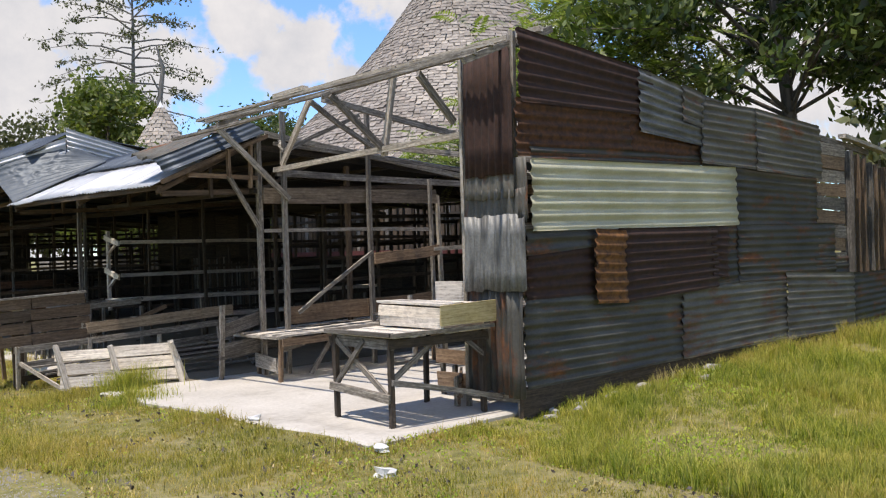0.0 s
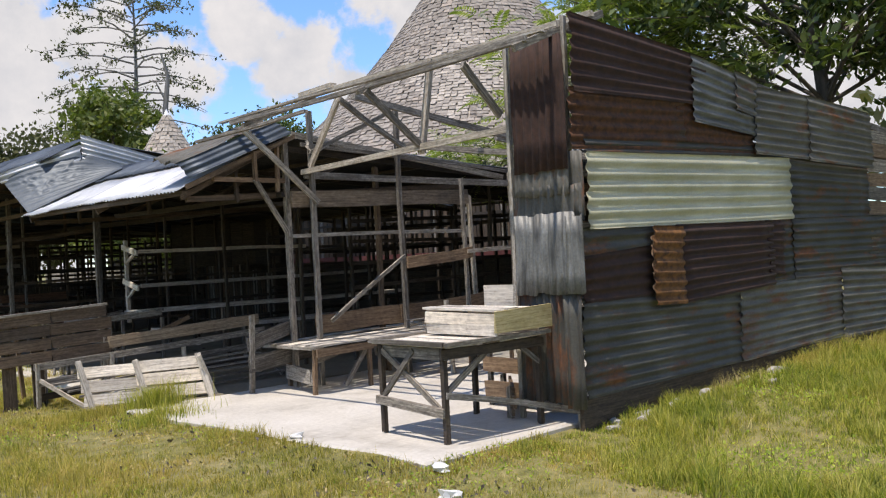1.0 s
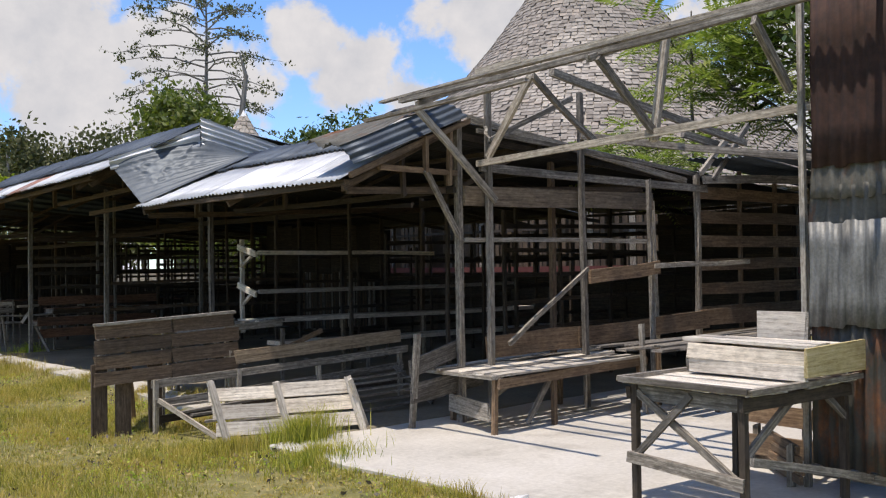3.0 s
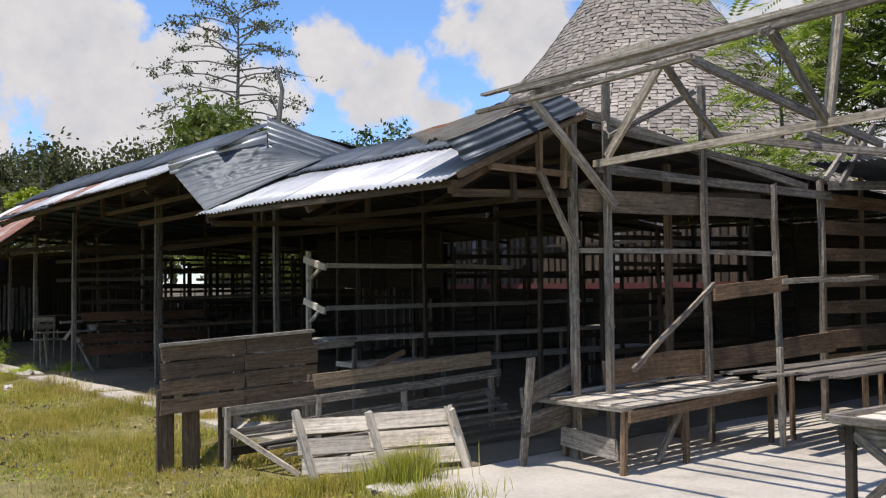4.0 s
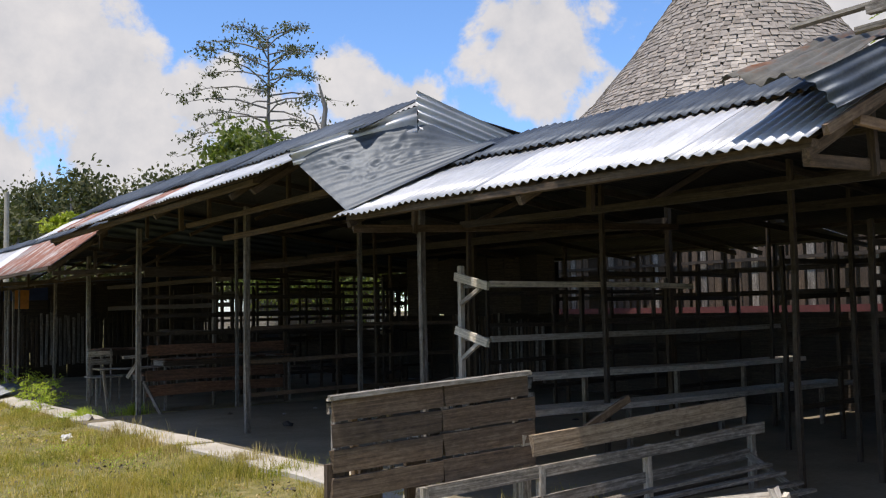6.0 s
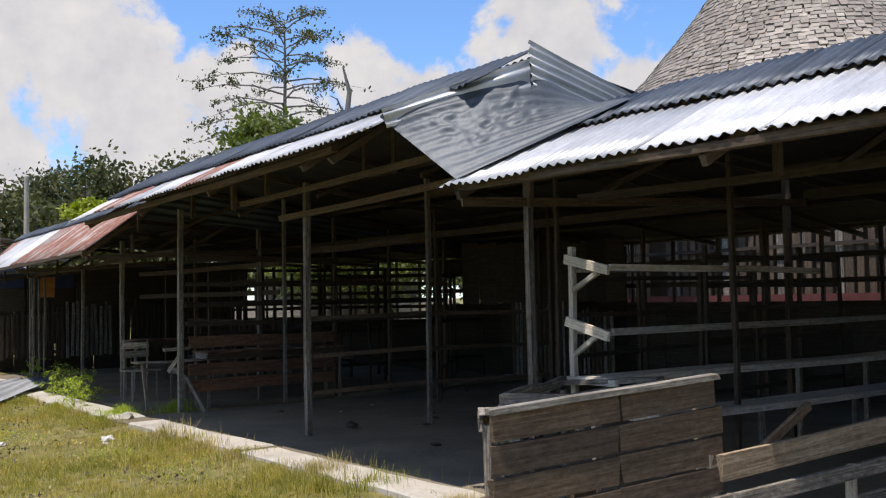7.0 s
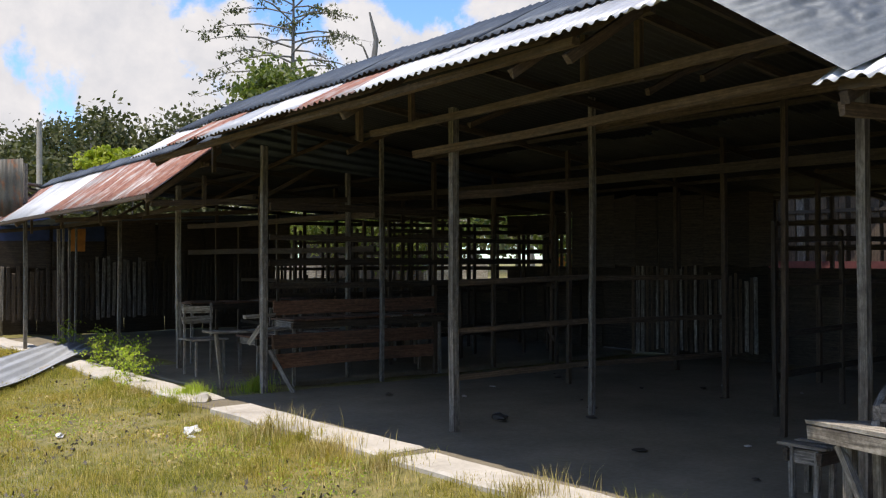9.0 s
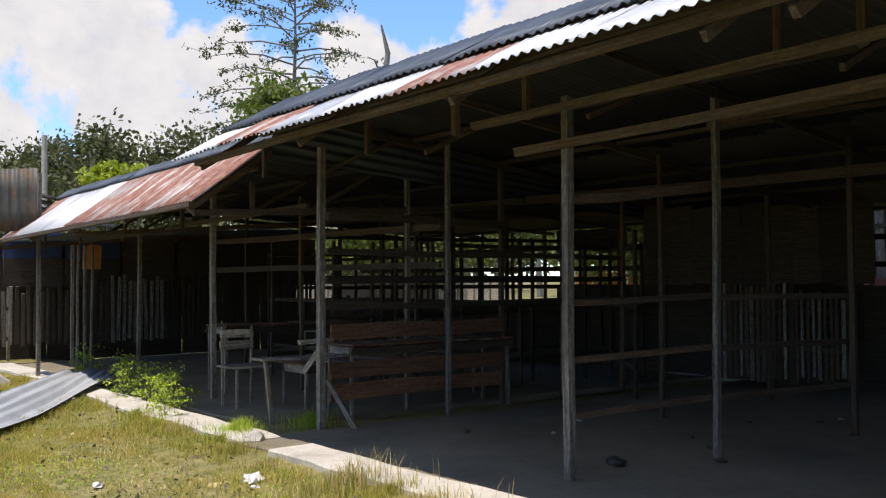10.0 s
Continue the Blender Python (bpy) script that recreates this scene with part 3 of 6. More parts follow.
board(tin_return, "rail", (FRONT_X + 0.03, 5.2, 0.12), (FRONT_X + 0.03, 5.8, 0.12), 0.06, 0.05, GREY_WOOD)

# ---- roofless stall frame ----
stall = thing("stall_frame", (6.3, 7.2, 0), "roofless open stall frame of grey weathered timber", "stall frame")
post(stall, 6.19, 9.15, 0, 2.70, 0.105, GREY_WOOD)
post(stall, 6.43, 9.00, 0, 2.96, 0.095, PALE_WOOD)
post(stall, 7.60, 8.90, 0, 3.05, 0.095, GREY_WOOD, (0.03, 0.06))
post(stall, 7.56, 9.28, 0, 2.40, 0.10, BROWN_WOOD)
post(stall, 8.55, 8.82, 0, 2.25, 0.08, GREY_WOOD, (-0.02, 0))
post(stall, 8.92, 9.02, 0, 2.05, 0.09, PALE_WOOD, (-0.06, 0.02))
post(stall, 9.55, 8.93, 0, 2.35, 0.10, GREY_WOOD)
board(stall, "purlin", (5.60, 5.22, 2.895), (5.60, 9.2, 2.80), 0.05, 0.05, GREY_WOOD)
board(stall, "purlin", (5.80, 5.22, 2.99), (5.80, 9.75, 2.885), 0.025, 0.07, PALE_WOOD)
board(stall, "purlin", (6.40, 5.20, 3.195), (6.42, 8.98, 3.10), 0.06, 0.05, PALE_WOOD)
board(stall, "purlin", (5.05, 7.2, 2.62), (5.05, 9.0, 2.55), 0.03, 0.05, GREY_WOOD)
board(stall, "rafter", (5.5, 5.25, 2.84), (6.6, 5.25, 3.22), 0.07, 0.05, GREY_WOOD)
board(stall, "rafter", (5.5, 7.05, 2.78), (6.5, 7.05, 3.16), 0.06, 0.045, GREY_WOOD)
board(stall, "rafter", (5.55, 8.95, 2.74), (6.5, 8.98, 3.10), 0.06, 0.045, GREY_WOOD)
board(stall, "splice", (6.42, 8.55, 3.16), (6.44, 9.12, 3.13), 0.05, 0.08, PALE_WOOD)
board(stall, "tie_beam", (6.34, 9.05, 2.30), (6.12, 5.75, 2.36), 0.065, 0.04, PALE_WOOD)
board(stall, "strut", (6.24, 7.08, 2.28), (6.36, 7.02, 3.14), 0.07, 0.05, PALE_WOOD)
board(stall, "brace", (5.57, 7.03, 2.80), (6.20, 7.05, 2.34), 0.07, 0.04, GREY_WOOD)
board(stall, "brace", (5.58, 8.97, 2.72), (6.46, 8.94, 1.96), 0.07, 0.04, PALE_WOOD)
board(stall, "brace", (5.57, 5.85, 2.82), (6.0, 5.85, 2.45), 0.07, 0.04, GREY_WOOD)
board(stall, "brace", (6.36, 8.95, 2.34), (6.36, 8.40, 2.98), 0.075, 0.04, PALE_WOOD)
board(stall, "brace", (6.40, 8.95, 2.50), (7.5, 8.95, 2.98), 0.06, 0.04, GREY_WOOD)
board(stall, "brace", (6.36, 8.40, 2.98), (7.62, 8.75, 2.55), 0.07, 0.04, GREY_WOOD)
board(stall, "tie_beam", (6.4, 8.20, 3.0), (9.5, 8.30, 2.62), 0.08, 0.05, GREY_WOOD)
board(stall, "tie_beam", (7.6, 8.92, 2.62), (9.6, 7.2, 2.35), 0.08, 0.05, GREY_WOOD)
board(stall, "tie_beam", (6.35, 9.02, 2.27), (9.7, 8.92, 2.20), 0.09, 0.05, GREY_WOOD)
board(stall, "plank", (6.2, 9.09, 2.02), (8.75, 8.95, 2.02), 0.17, 0.03, TAN_WOOD, label="wide tan plank")
board(stall, "rail", (6.2, 9.09, 1.62), (8.55, 8.88, 1.62), 0.04, 0.04, PALE_WOOD)
board(stall, "plank", (6.43, 9.06, 0.66), (7.65, 9.02, 0.68), 0.20, 0.03, BROWN_WOOD)
board(stall, "plank", (7.6, 8.98, 0.68), (9.6, 8.86, 0.76), 0.18, 0.03, BROWN_WOOD)
board(stall, "plank", (9.5, 8.88, 0.78), (12.5, 8.7, 0.80), 0.18, 0.03, BROWN_WOOD)
board(stall, "plank", (7.6, 8.84, 1.27), (8.6, 8.76, 1.34), 0.13, 0.03, BROWN_WOOD)
board(stall, "brace", (7.50, 8.77, 1.35), (6.40, 8.75, 0.71), 0.05, 0.03, GREY_WOOD)
board(stall, "rail", (8.5, 8.76, 1.36), (10.2, 8.7, 1.38), 0.05, 0.05, PALE_WOOD)
board(stall, "plank", (5.62, 9.16, 0.52), (6.25, 9.20, 0.66), 0.14, 0.03, GREY_WOOD)
board(stall, "plank", (5.64, 9.18, 0.30), (6.5, 9.22, 0.40), 0.18, 0.03, GREY_WOOD)
post(stall, 5.70, 9.26, -0.1, 0.82, 0.085, GREY_WOOD, (-0.08, -0.2))
post(stall, 7.72, 8.30, 0, 0.82, 0.075, PALE_WOOD, (-0.12, -0.06))

# planked stall behind
back_stall = thing("planked_stall", (10.5, 8.6, 0), "shaded inner stall wall of brown horizontal planks", "stall")
for i in range(7):
    board(back_stall, "plank", (9.65, 9.0, 0.55 + i * 0.27), (12.3, 9.0, 0.55 + i * 0.27), 0.13, 0.025, BROWN_WOOD)
for x in (10.6, 11.4, 12.3):
    post(back_stall, x, 9.05, 0, 2.45, 0.08, BROWN_WOOD)
board(back_stall, "rafter", (9.5, 8.85, 2.35), (10.1, 8.85, 2.85), 0.07, 0.04, PALE_WOOD)
board(back_stall, "rafter", (9.6, 8.75, 2.3), (10.3, 8.75, 2.95), 0.07, 0.04, GREY_WOOD)
board(back_stall, "beam", (9.5, 8.8, 2.28), (11.9, 8.3, 2.36), 0.09, 0.06, PALE_WOOD)
board(back_stall, "beam", (9.4, 9.0, 2.80), (12.6, 8.8, 2.35), 0.08, 0.05, GREY_WOOD)

# ---- sheds ----
# each: ridge x, eave x, x where the two tiers meet, y0, y1, eave z at y0 and y1, ridge z at y0 and y1
SHEDS = (
    ("market_shed", 6.15, 4.92, 5.64, 9.15, 13.05, 2.11, 2.10, 2.71, 2.70, "open shed with low corrugated roof on timber posts"),
    ("market_shed", 5.90, 4.80, 5.26, 13.2, 20.4, 2.555, 2.42, 3.13, 3.03, "open shed with bright corrugated roof on timber posts"),
    ("market_shed", 5.95, 5.0, 5.80, 20.45, 27.2, 2.07, 1.94, 2.78, 2.66, "far open shed with rusted corrugated eaves on posts"),
)


def lerp(a, b, f):
    return a + (b - a) * f


def shed(name, ridge_x, eave_x, mid_x, y0, y1, e0, e1, r0, r1, label, first):
    ob = thing(name, (ridge_x, (y0 + y1) / 2, 0), label, "shed", "market sheds")
    n = round((y1 - y0) / 0.78)
    for i in range(n):
        fa, fb = i / n, (i + 1) / n + 0.01
        ya, yb = lerp(y0, y1, fa), lerp(y0, y1, fb)
        lift = 0.006 * (i % 2)

        def at(x, f, y, up=0.0):
            k = (x - eave_x) / (ridge_x - eave_x)
            return (x, y, lerp(lerp(e0, e1, f), lerp(r0, r1, f), k) + lift + up)

        jag = rnd.uniform(-0.03, 0.03)
        bottom = ZINC_WHITE
        if first == 1:
            bottom = (ZINC_WHITE, ZINC_WHITE, ZINC_WHITE, ZINC_WHITE, RUST_RED, ZINC_WHITE, ZINC_WHITE, RUST_RED, ZINC_WHITE)[i % 9]
        if first == 2:
            bottom = (RUST_RED, RUST_RED, RUST_RED, RUST_RED, RUST_RED, ZINC_WHITE, ZINC_WHITE, ZINC_WHITE)[i % 8]
        if first != 1 or ya > 13.55:
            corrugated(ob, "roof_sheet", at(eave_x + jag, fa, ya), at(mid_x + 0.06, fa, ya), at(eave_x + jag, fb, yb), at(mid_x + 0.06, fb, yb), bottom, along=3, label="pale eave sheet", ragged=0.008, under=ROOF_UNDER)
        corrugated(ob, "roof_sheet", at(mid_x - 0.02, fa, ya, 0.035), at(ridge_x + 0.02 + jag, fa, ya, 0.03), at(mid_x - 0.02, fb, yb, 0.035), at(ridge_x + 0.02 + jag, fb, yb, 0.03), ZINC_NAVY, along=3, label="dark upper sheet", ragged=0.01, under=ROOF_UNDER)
        ra, rb = lerp(r0, r1, fa), lerp(r0, r1, fb)
        back_e = 2.25 if first == 0 else 2.2
        for xa, xb, za, zb in ((ridge_x, 9.0, 0.0, 0.45), (8.9, 12.9, 0.44, 1.0)):
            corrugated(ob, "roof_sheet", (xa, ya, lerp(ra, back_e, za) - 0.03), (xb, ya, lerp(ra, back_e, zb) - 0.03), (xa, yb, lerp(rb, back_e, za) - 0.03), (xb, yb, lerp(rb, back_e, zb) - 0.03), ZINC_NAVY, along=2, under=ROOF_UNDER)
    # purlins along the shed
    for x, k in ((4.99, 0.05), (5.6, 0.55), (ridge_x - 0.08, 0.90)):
        board(ob, "purlin", (x, y0 + (1.3 if first == 1 else 0.03), lerp(e0, r0, k) - 0.06), (x, y1 - 0.03, lerp(e1, r1, k) - 0.06), 0.05, 0.07, SHADED_WOOD)
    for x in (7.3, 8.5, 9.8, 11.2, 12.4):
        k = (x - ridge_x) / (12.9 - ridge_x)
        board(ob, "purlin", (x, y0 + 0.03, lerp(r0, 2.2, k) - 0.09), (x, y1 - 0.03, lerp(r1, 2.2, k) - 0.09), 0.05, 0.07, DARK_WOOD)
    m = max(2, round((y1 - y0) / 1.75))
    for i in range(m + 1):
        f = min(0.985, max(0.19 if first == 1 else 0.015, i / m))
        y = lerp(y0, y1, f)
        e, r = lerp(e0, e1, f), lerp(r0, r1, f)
        board(ob, "rafter", (4.98, y, e - 0.08), (ridge_x, y, r - 0.11), 0.07, 0.04, SHADED_WOOD)
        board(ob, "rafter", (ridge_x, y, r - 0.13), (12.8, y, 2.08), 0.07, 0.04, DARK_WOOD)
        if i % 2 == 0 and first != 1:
            board(ob, "tie_beam", (5.05, y + 0.05, e - 0.10), (9.0, y + 0.05, 2.18), 0.07, 0.04, SHADED_WOOD)
        board(ob, "strut", (5.62, y + 0.03, e - 0.12), (5.62, y + 0.03, e + 0.22), 0.05, 0.04, SHADED_WOOD)
        board(ob, "brace", (6.2, y + 0.04, e - 0.05), (7.2, y + 0.04, r - 0.22), 0.05, 0.04, SHADED_WOOD)
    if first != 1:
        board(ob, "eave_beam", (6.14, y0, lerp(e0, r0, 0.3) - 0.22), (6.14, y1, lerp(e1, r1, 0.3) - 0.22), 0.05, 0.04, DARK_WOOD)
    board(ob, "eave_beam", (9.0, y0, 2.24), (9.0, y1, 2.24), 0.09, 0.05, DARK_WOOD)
    return ob


sheds = [shed(*s, i) for i, s in enumerate(SHEDS)]
shed_a, shed_b, shed_c = sheds
# front row of posts
post(shed_a, 6.05, 13.50, 0, 2.30, 0.10, GREY_WOOD)
# Posts deeper in take the darker wood, so their shade is in the colour.
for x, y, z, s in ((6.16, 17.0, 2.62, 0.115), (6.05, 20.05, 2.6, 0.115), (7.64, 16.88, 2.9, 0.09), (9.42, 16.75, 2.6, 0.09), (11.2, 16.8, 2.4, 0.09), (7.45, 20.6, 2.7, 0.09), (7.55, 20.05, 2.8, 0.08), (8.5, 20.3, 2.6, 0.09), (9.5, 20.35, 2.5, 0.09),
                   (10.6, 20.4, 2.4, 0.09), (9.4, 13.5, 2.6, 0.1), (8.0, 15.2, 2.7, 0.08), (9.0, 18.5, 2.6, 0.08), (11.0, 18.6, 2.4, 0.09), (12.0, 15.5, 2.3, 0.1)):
    post(shed_b, x, y, -0.01, z - 0.02, s, GREY_WOOD if x < 8 else SHADED_WOOD, (rnd.uniform(-.015, .015), rnd.uniform(-.015, .015)))
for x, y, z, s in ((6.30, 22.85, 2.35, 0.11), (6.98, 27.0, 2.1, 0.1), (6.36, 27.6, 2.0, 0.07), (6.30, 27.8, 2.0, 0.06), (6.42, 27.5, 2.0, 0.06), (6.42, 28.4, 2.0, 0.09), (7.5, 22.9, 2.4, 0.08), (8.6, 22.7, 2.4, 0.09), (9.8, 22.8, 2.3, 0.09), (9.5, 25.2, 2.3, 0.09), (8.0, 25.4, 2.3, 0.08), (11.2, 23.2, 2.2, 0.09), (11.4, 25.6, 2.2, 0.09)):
    post(shed_c, x, y, -0.02, z, s, GREY_WOOD if x < 7 else SHADED_WOOD, (rnd.uniform(-.03, .03), rnd.uniform(-.03, .03)))
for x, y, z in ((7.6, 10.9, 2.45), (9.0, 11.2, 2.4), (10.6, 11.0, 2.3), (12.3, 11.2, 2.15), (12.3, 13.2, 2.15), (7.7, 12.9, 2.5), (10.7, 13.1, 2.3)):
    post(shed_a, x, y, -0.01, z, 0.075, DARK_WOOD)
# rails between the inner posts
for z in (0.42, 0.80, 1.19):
    board(shed_b, "rail", (6.22, 17.02, z), (7.72, 16.93, z + 0.03), 0.045, 0.03, SHADED_WOOD, wobble=0.003)
    board(shed_b, "rail", (7.7, 16.92, z + 0.02), (9.52, 16.8, z), 0.045, 0.03, SHADED_WOOD, wobble=0.003)
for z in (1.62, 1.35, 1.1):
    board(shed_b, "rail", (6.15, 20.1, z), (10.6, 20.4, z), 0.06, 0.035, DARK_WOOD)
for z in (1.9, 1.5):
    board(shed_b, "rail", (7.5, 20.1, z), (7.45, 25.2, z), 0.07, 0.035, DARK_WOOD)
board(shed_b, "plate", (6.08, 13.25, 2.38), (6.10, 17.45, 2.25), 0.06, 0.04, SHADED_WOOD)
board(shed_b, "purlin", (5.58, 13.3, 2.47), (5.58, 17.3, 2.375), 0.06, 0.045, SHADED_WOOD)
board(shed_b, "strut", (5.58, 17.48, 2.34), (5.58, 17.48, 2.66), 0.06, 0.05, SHADED_WOOD)
board(shed_b, "plate", (7.72, 13.2, 2.62), (7.72, 17.0, 2.56), 0.07, 0.045, SHADED_WOOD)
board(shed_b, "rail", (6.22, 17.1, 1.90), (7.72, 16.99, 2.05), 0.07, 0.04, SHADED_WOOD)
board(shed_b, "rail", (6.15, 20.1, 1.95), (8.5, 20.2, 1.95), 0.08, 0.04, SHADED_WOOD)

# gable of the low shed
board(shed_a, "rafter", (4.98, 9.12, 2.13), (6.28, 9.10, 2.69), 0.06, 0.035, BROWN_WOOD)
board(shed_a, "rafter", (6.25, 9.10, 2.71), (9.6, 9.12, 2.30), 0.08, 0.035, PALE_WOOD)
board(shed_a, "rafter", (6.35, 9.05, 2.60), (9.8, 9.0, 2.36), 0.05, 0.035, GREY_WOOD)
board(shed_a, "tie_beam", (5.30, 9.14, 2.22), (6.2, 9.14, 2.20), 0.06, 0.035, BROWN_WOOD)
board(shed_a, "strut", (5.78, 9.11, 2.20), (5.78, 9.11, 2.50), 0.06, 0.035, BROWN_WOOD)
board(shed_a, "strut", (6.08, 9.13, 2.1), (6.08, 9.13, 2.6), 0.06, 0.035, BROWN_WOOD)
board(shed_a, "brace", (5.78, 9.11, 2.22), (6.17, 9.13, 1.66), 0.055, 0.035, GREY_WOOD)
corrugated(shed_a, "roof_sheet", (4.98, 9.06, 2.22), (6.22, 9.05, 2.70), (4.92, 9.16, 2.38), (6.12, 9.18, 2.84), ZINC_NAVY, along=5, sag=0.03, label="curled dark rake sheet")
corrugated(shed_a, "roof_sheet", (4.90, 9.17, 2.37), (6.10, 9.19, 2.83), (4.90, 9.62, 2.44), (6.10, 9.72, 2.88), ZINC_GREY, along=5, sag=0.05, label="loose dented grey sheet")

# bent sheets where the two roofs meet
def bent_sheet(parent, low, high, material, label):
    """One crumpled sheet lofted between a lower and an upper run of three points, dented all over."""
    low, high = [Vector(p) for p in low], [Vector(p) for p in high]
    nu, nv = 84, 64

    def run(pts, u, bend):
        a = pts[0].lerp(pts[1], min(1, u * 2)) if u < 0.5 else pts[1].lerp(pts[2], u * 2 - 1)
        soft = math.exp(-((u - 0.5) / 0.09) ** 2) * bend
        return a.lerp((pts[0] + pts[2]) / 2, soft)

    verts, faces = [], []
    for i in range(nu + 1):
        for k in range(nv + 1):
            u, v = i / nu, k / nv
            p = run(low, u, 0.0).lerp(run(high, u, 0.15), v)
            held = math.sin(math.pi * v) ** 0.5
            w = math.exp(-((u - 0.45) / 0.22) ** 2 - ((v - 0.5) / 0.28) ** 2)
            dent = 0.018 * noise.noise(Vector((u * 3, v * 1.5, 4.2))) + 0.006 * abs(noise.noise(Vector((u * 13, v * 5, 9.1))))
            dent += w * (0.012 - 0.022 * abs(noise.noise(Vector((u * 9, v * 7, 2.1)))) - 0.032 * abs(noise.noise(Vector((u * 26, v * 10, 6.4)))))
            dent += 0.009 * (1 - 0.7 * w) * math.sin(min(1.0, 2 * u) * (1 - v) * 52)
            verts.append(p + Vector((-0.6, -0.5, 0.6)) * dent * held)
    for i in range(nu):
        for k in range(nv):
            a = i * (nv + 1) + k
            faces.append((a, a + 1, a + nv + 2, a + nv + 1))
    part_mesh("roof_sheet", verts, faces, material, parent, label, True)


bent_sheet(shed_b, ((4.88, 13.73, 2.64), (4.93, 12.96, 2.125), (5.92, 12.35, 2.65)), ((4.86, 13.64, 2.66), (5.71, 13.10, 2.95), (6.25, 12.98, 2.74)), ZINC_BLUE, "dented blue-grey bent sheet")
corrugated(shed_b, "roof_sheet", (4.85, 13.60, 2.54), (5.69, 13.06, 2.80), (4.85, 13.66, 2.67), (5.71, 13.09, 3.04), ZINC_WHITE, pitch=0.085, amp=0.02, along=5, sag=0.02, label="bright ribbed rake sheet")
corrugated(shed_b, "roof_sheet", (4.80, 13.70, 2.56), (5.28, 13.70, 2.80), (4.80, 14.02, 2.555), (5.28, 14.02, 2.795), ZINC_WHITE, along=3)
corrugated(shed_b, "roof_sheet", (5.72, 13.08, 2.83), (7.4, 13.10, 2.52), (5.73, 13.11, 3.17), (7.4, 13.12, 2.76), ZINC_WHITE, pitch=0.06, amp=0.013, along=5, sag=0.02, label="bright upright end sheet")

corrugated(shed_b, "gable_sheet", (5.75, 20.42, 2.50), (12.8, 20.42, 1.98), (5.75, 20.42, 3.02), (12.8, 20.42, 2.21), ZINC_NAVY, along=3)

# back wall: low boards, slats and open lattice
back_wall = thing("wall_back", (12.6, 18, 0), "dark back wall of boards, slats and open lattice", "wall", "", "structure")
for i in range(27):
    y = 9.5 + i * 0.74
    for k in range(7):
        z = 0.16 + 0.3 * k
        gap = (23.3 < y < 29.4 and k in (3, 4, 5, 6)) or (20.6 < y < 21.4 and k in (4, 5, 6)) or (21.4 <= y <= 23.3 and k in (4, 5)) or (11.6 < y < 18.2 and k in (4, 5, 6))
        # Solid boards added over most of the back to keep daylight out.
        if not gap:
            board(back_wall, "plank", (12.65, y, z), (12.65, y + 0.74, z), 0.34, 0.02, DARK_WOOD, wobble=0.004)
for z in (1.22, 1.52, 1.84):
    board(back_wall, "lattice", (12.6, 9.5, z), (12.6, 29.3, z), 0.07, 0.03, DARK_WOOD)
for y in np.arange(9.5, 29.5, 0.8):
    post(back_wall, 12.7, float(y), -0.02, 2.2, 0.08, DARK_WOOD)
slat_panel = thing("slat_fence", (11.8, 18.9, 0.3), "grey upright bamboo slats at the back of the shed", "fence")
for i in range(26):
    f = i / 25
    x, y = lerp(11.35, 12.1, f), lerp(19.6, 18.2, f)
    high = 1.15 if i > 14 else 1.62
    board(slat_panel, "slat", (x, y, 0.14 + rnd.uniform(-.05, .05)), (x + rnd.uniform(-.02, .02), y, high + rnd.uniform(-.08, .08)), 0.012, rnd.uniform(0.028, 0.048), GREY_WOOD if rnd.random() < 0.5 else SHADED_WOOD, up=(1, 0.5, 0), wobble=0.006)
for z in (0.5, 0.95):
    board(slat_panel, "rail", (11.37, 19.62, z), (12.12, 18.22, z), 0.05, 0.03, DARK_WOOD)
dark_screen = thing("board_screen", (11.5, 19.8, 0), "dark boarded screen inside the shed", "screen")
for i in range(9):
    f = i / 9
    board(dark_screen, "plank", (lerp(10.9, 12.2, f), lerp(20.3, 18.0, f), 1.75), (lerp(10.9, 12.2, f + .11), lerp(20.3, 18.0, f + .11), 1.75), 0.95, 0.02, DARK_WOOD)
far_fence = thing("board_fence", (15.3, 17, 0), "grey upright board fence with a faded red band", "fence")
# Boards and red band are darkened in colour for the shade they stand in.
for i in range(84):
    y = 9 + i * 0.175
    if i not in (62, 63, 71):
        board(far_fence, "board", (15.3, y, -0.1), (15.3 + rnd.uniform(-.03, .03), y + rnd.uniform(-.02, .02), 2.5 + rnd.uniform(-.2, .12)), 0.02, 0.12 + rnd.uniform(-.02, .02), SHADED_WOOD if i % 6 else GREY_WOOD, up=(1, 0, 0), wobble=0.008)
for y in (9, 13, 17, 21, 23.6):
    post(far_fence, 15.42, y, -0.2, 2.4, 0.1, GREY_WOOD)
board(far_fence, "rail", (15.25, 9, 2.12), (15.25, 23.6, 2.12), 0.06, 0.04, DARK_WOOD)
board(far_fence, "base_board", (15.25, 9, 1.26), (15.25, 23.6, 1.26), 0.16, 0.04, PINK, label="faded red base board")

# rows of empty stalls deep in the shed
def partition(x0, y0, x1, y1, high, rails, label, wood_m):
    ob = thing("stall_partition", ((x0 + x1) / 2, (y0 + y1) / 2, 0), label, "partition", "stall partitions")
    n = max(2, round(math.dist((x0, y0), (x1, y1)) / 1.1))
    for i in range(n + 1):
        f = i / n
        post(ob, lerp(x0, x1, f), lerp(y0, y1, f), -0.01, high - 0.05 * (i % 2), 0.075, wood_m)
    for k in range(rails):
        z = lerp(0.35, high - 0.15, k / max(1, rails - 1)) + rnd.uniform(-.04, .04)
        board(ob, "rail", (x0, y0, z), (x1, y1, z + rnd.uniform(-.05, .05)), 0.05, 0.03, wood_m)
    return ob


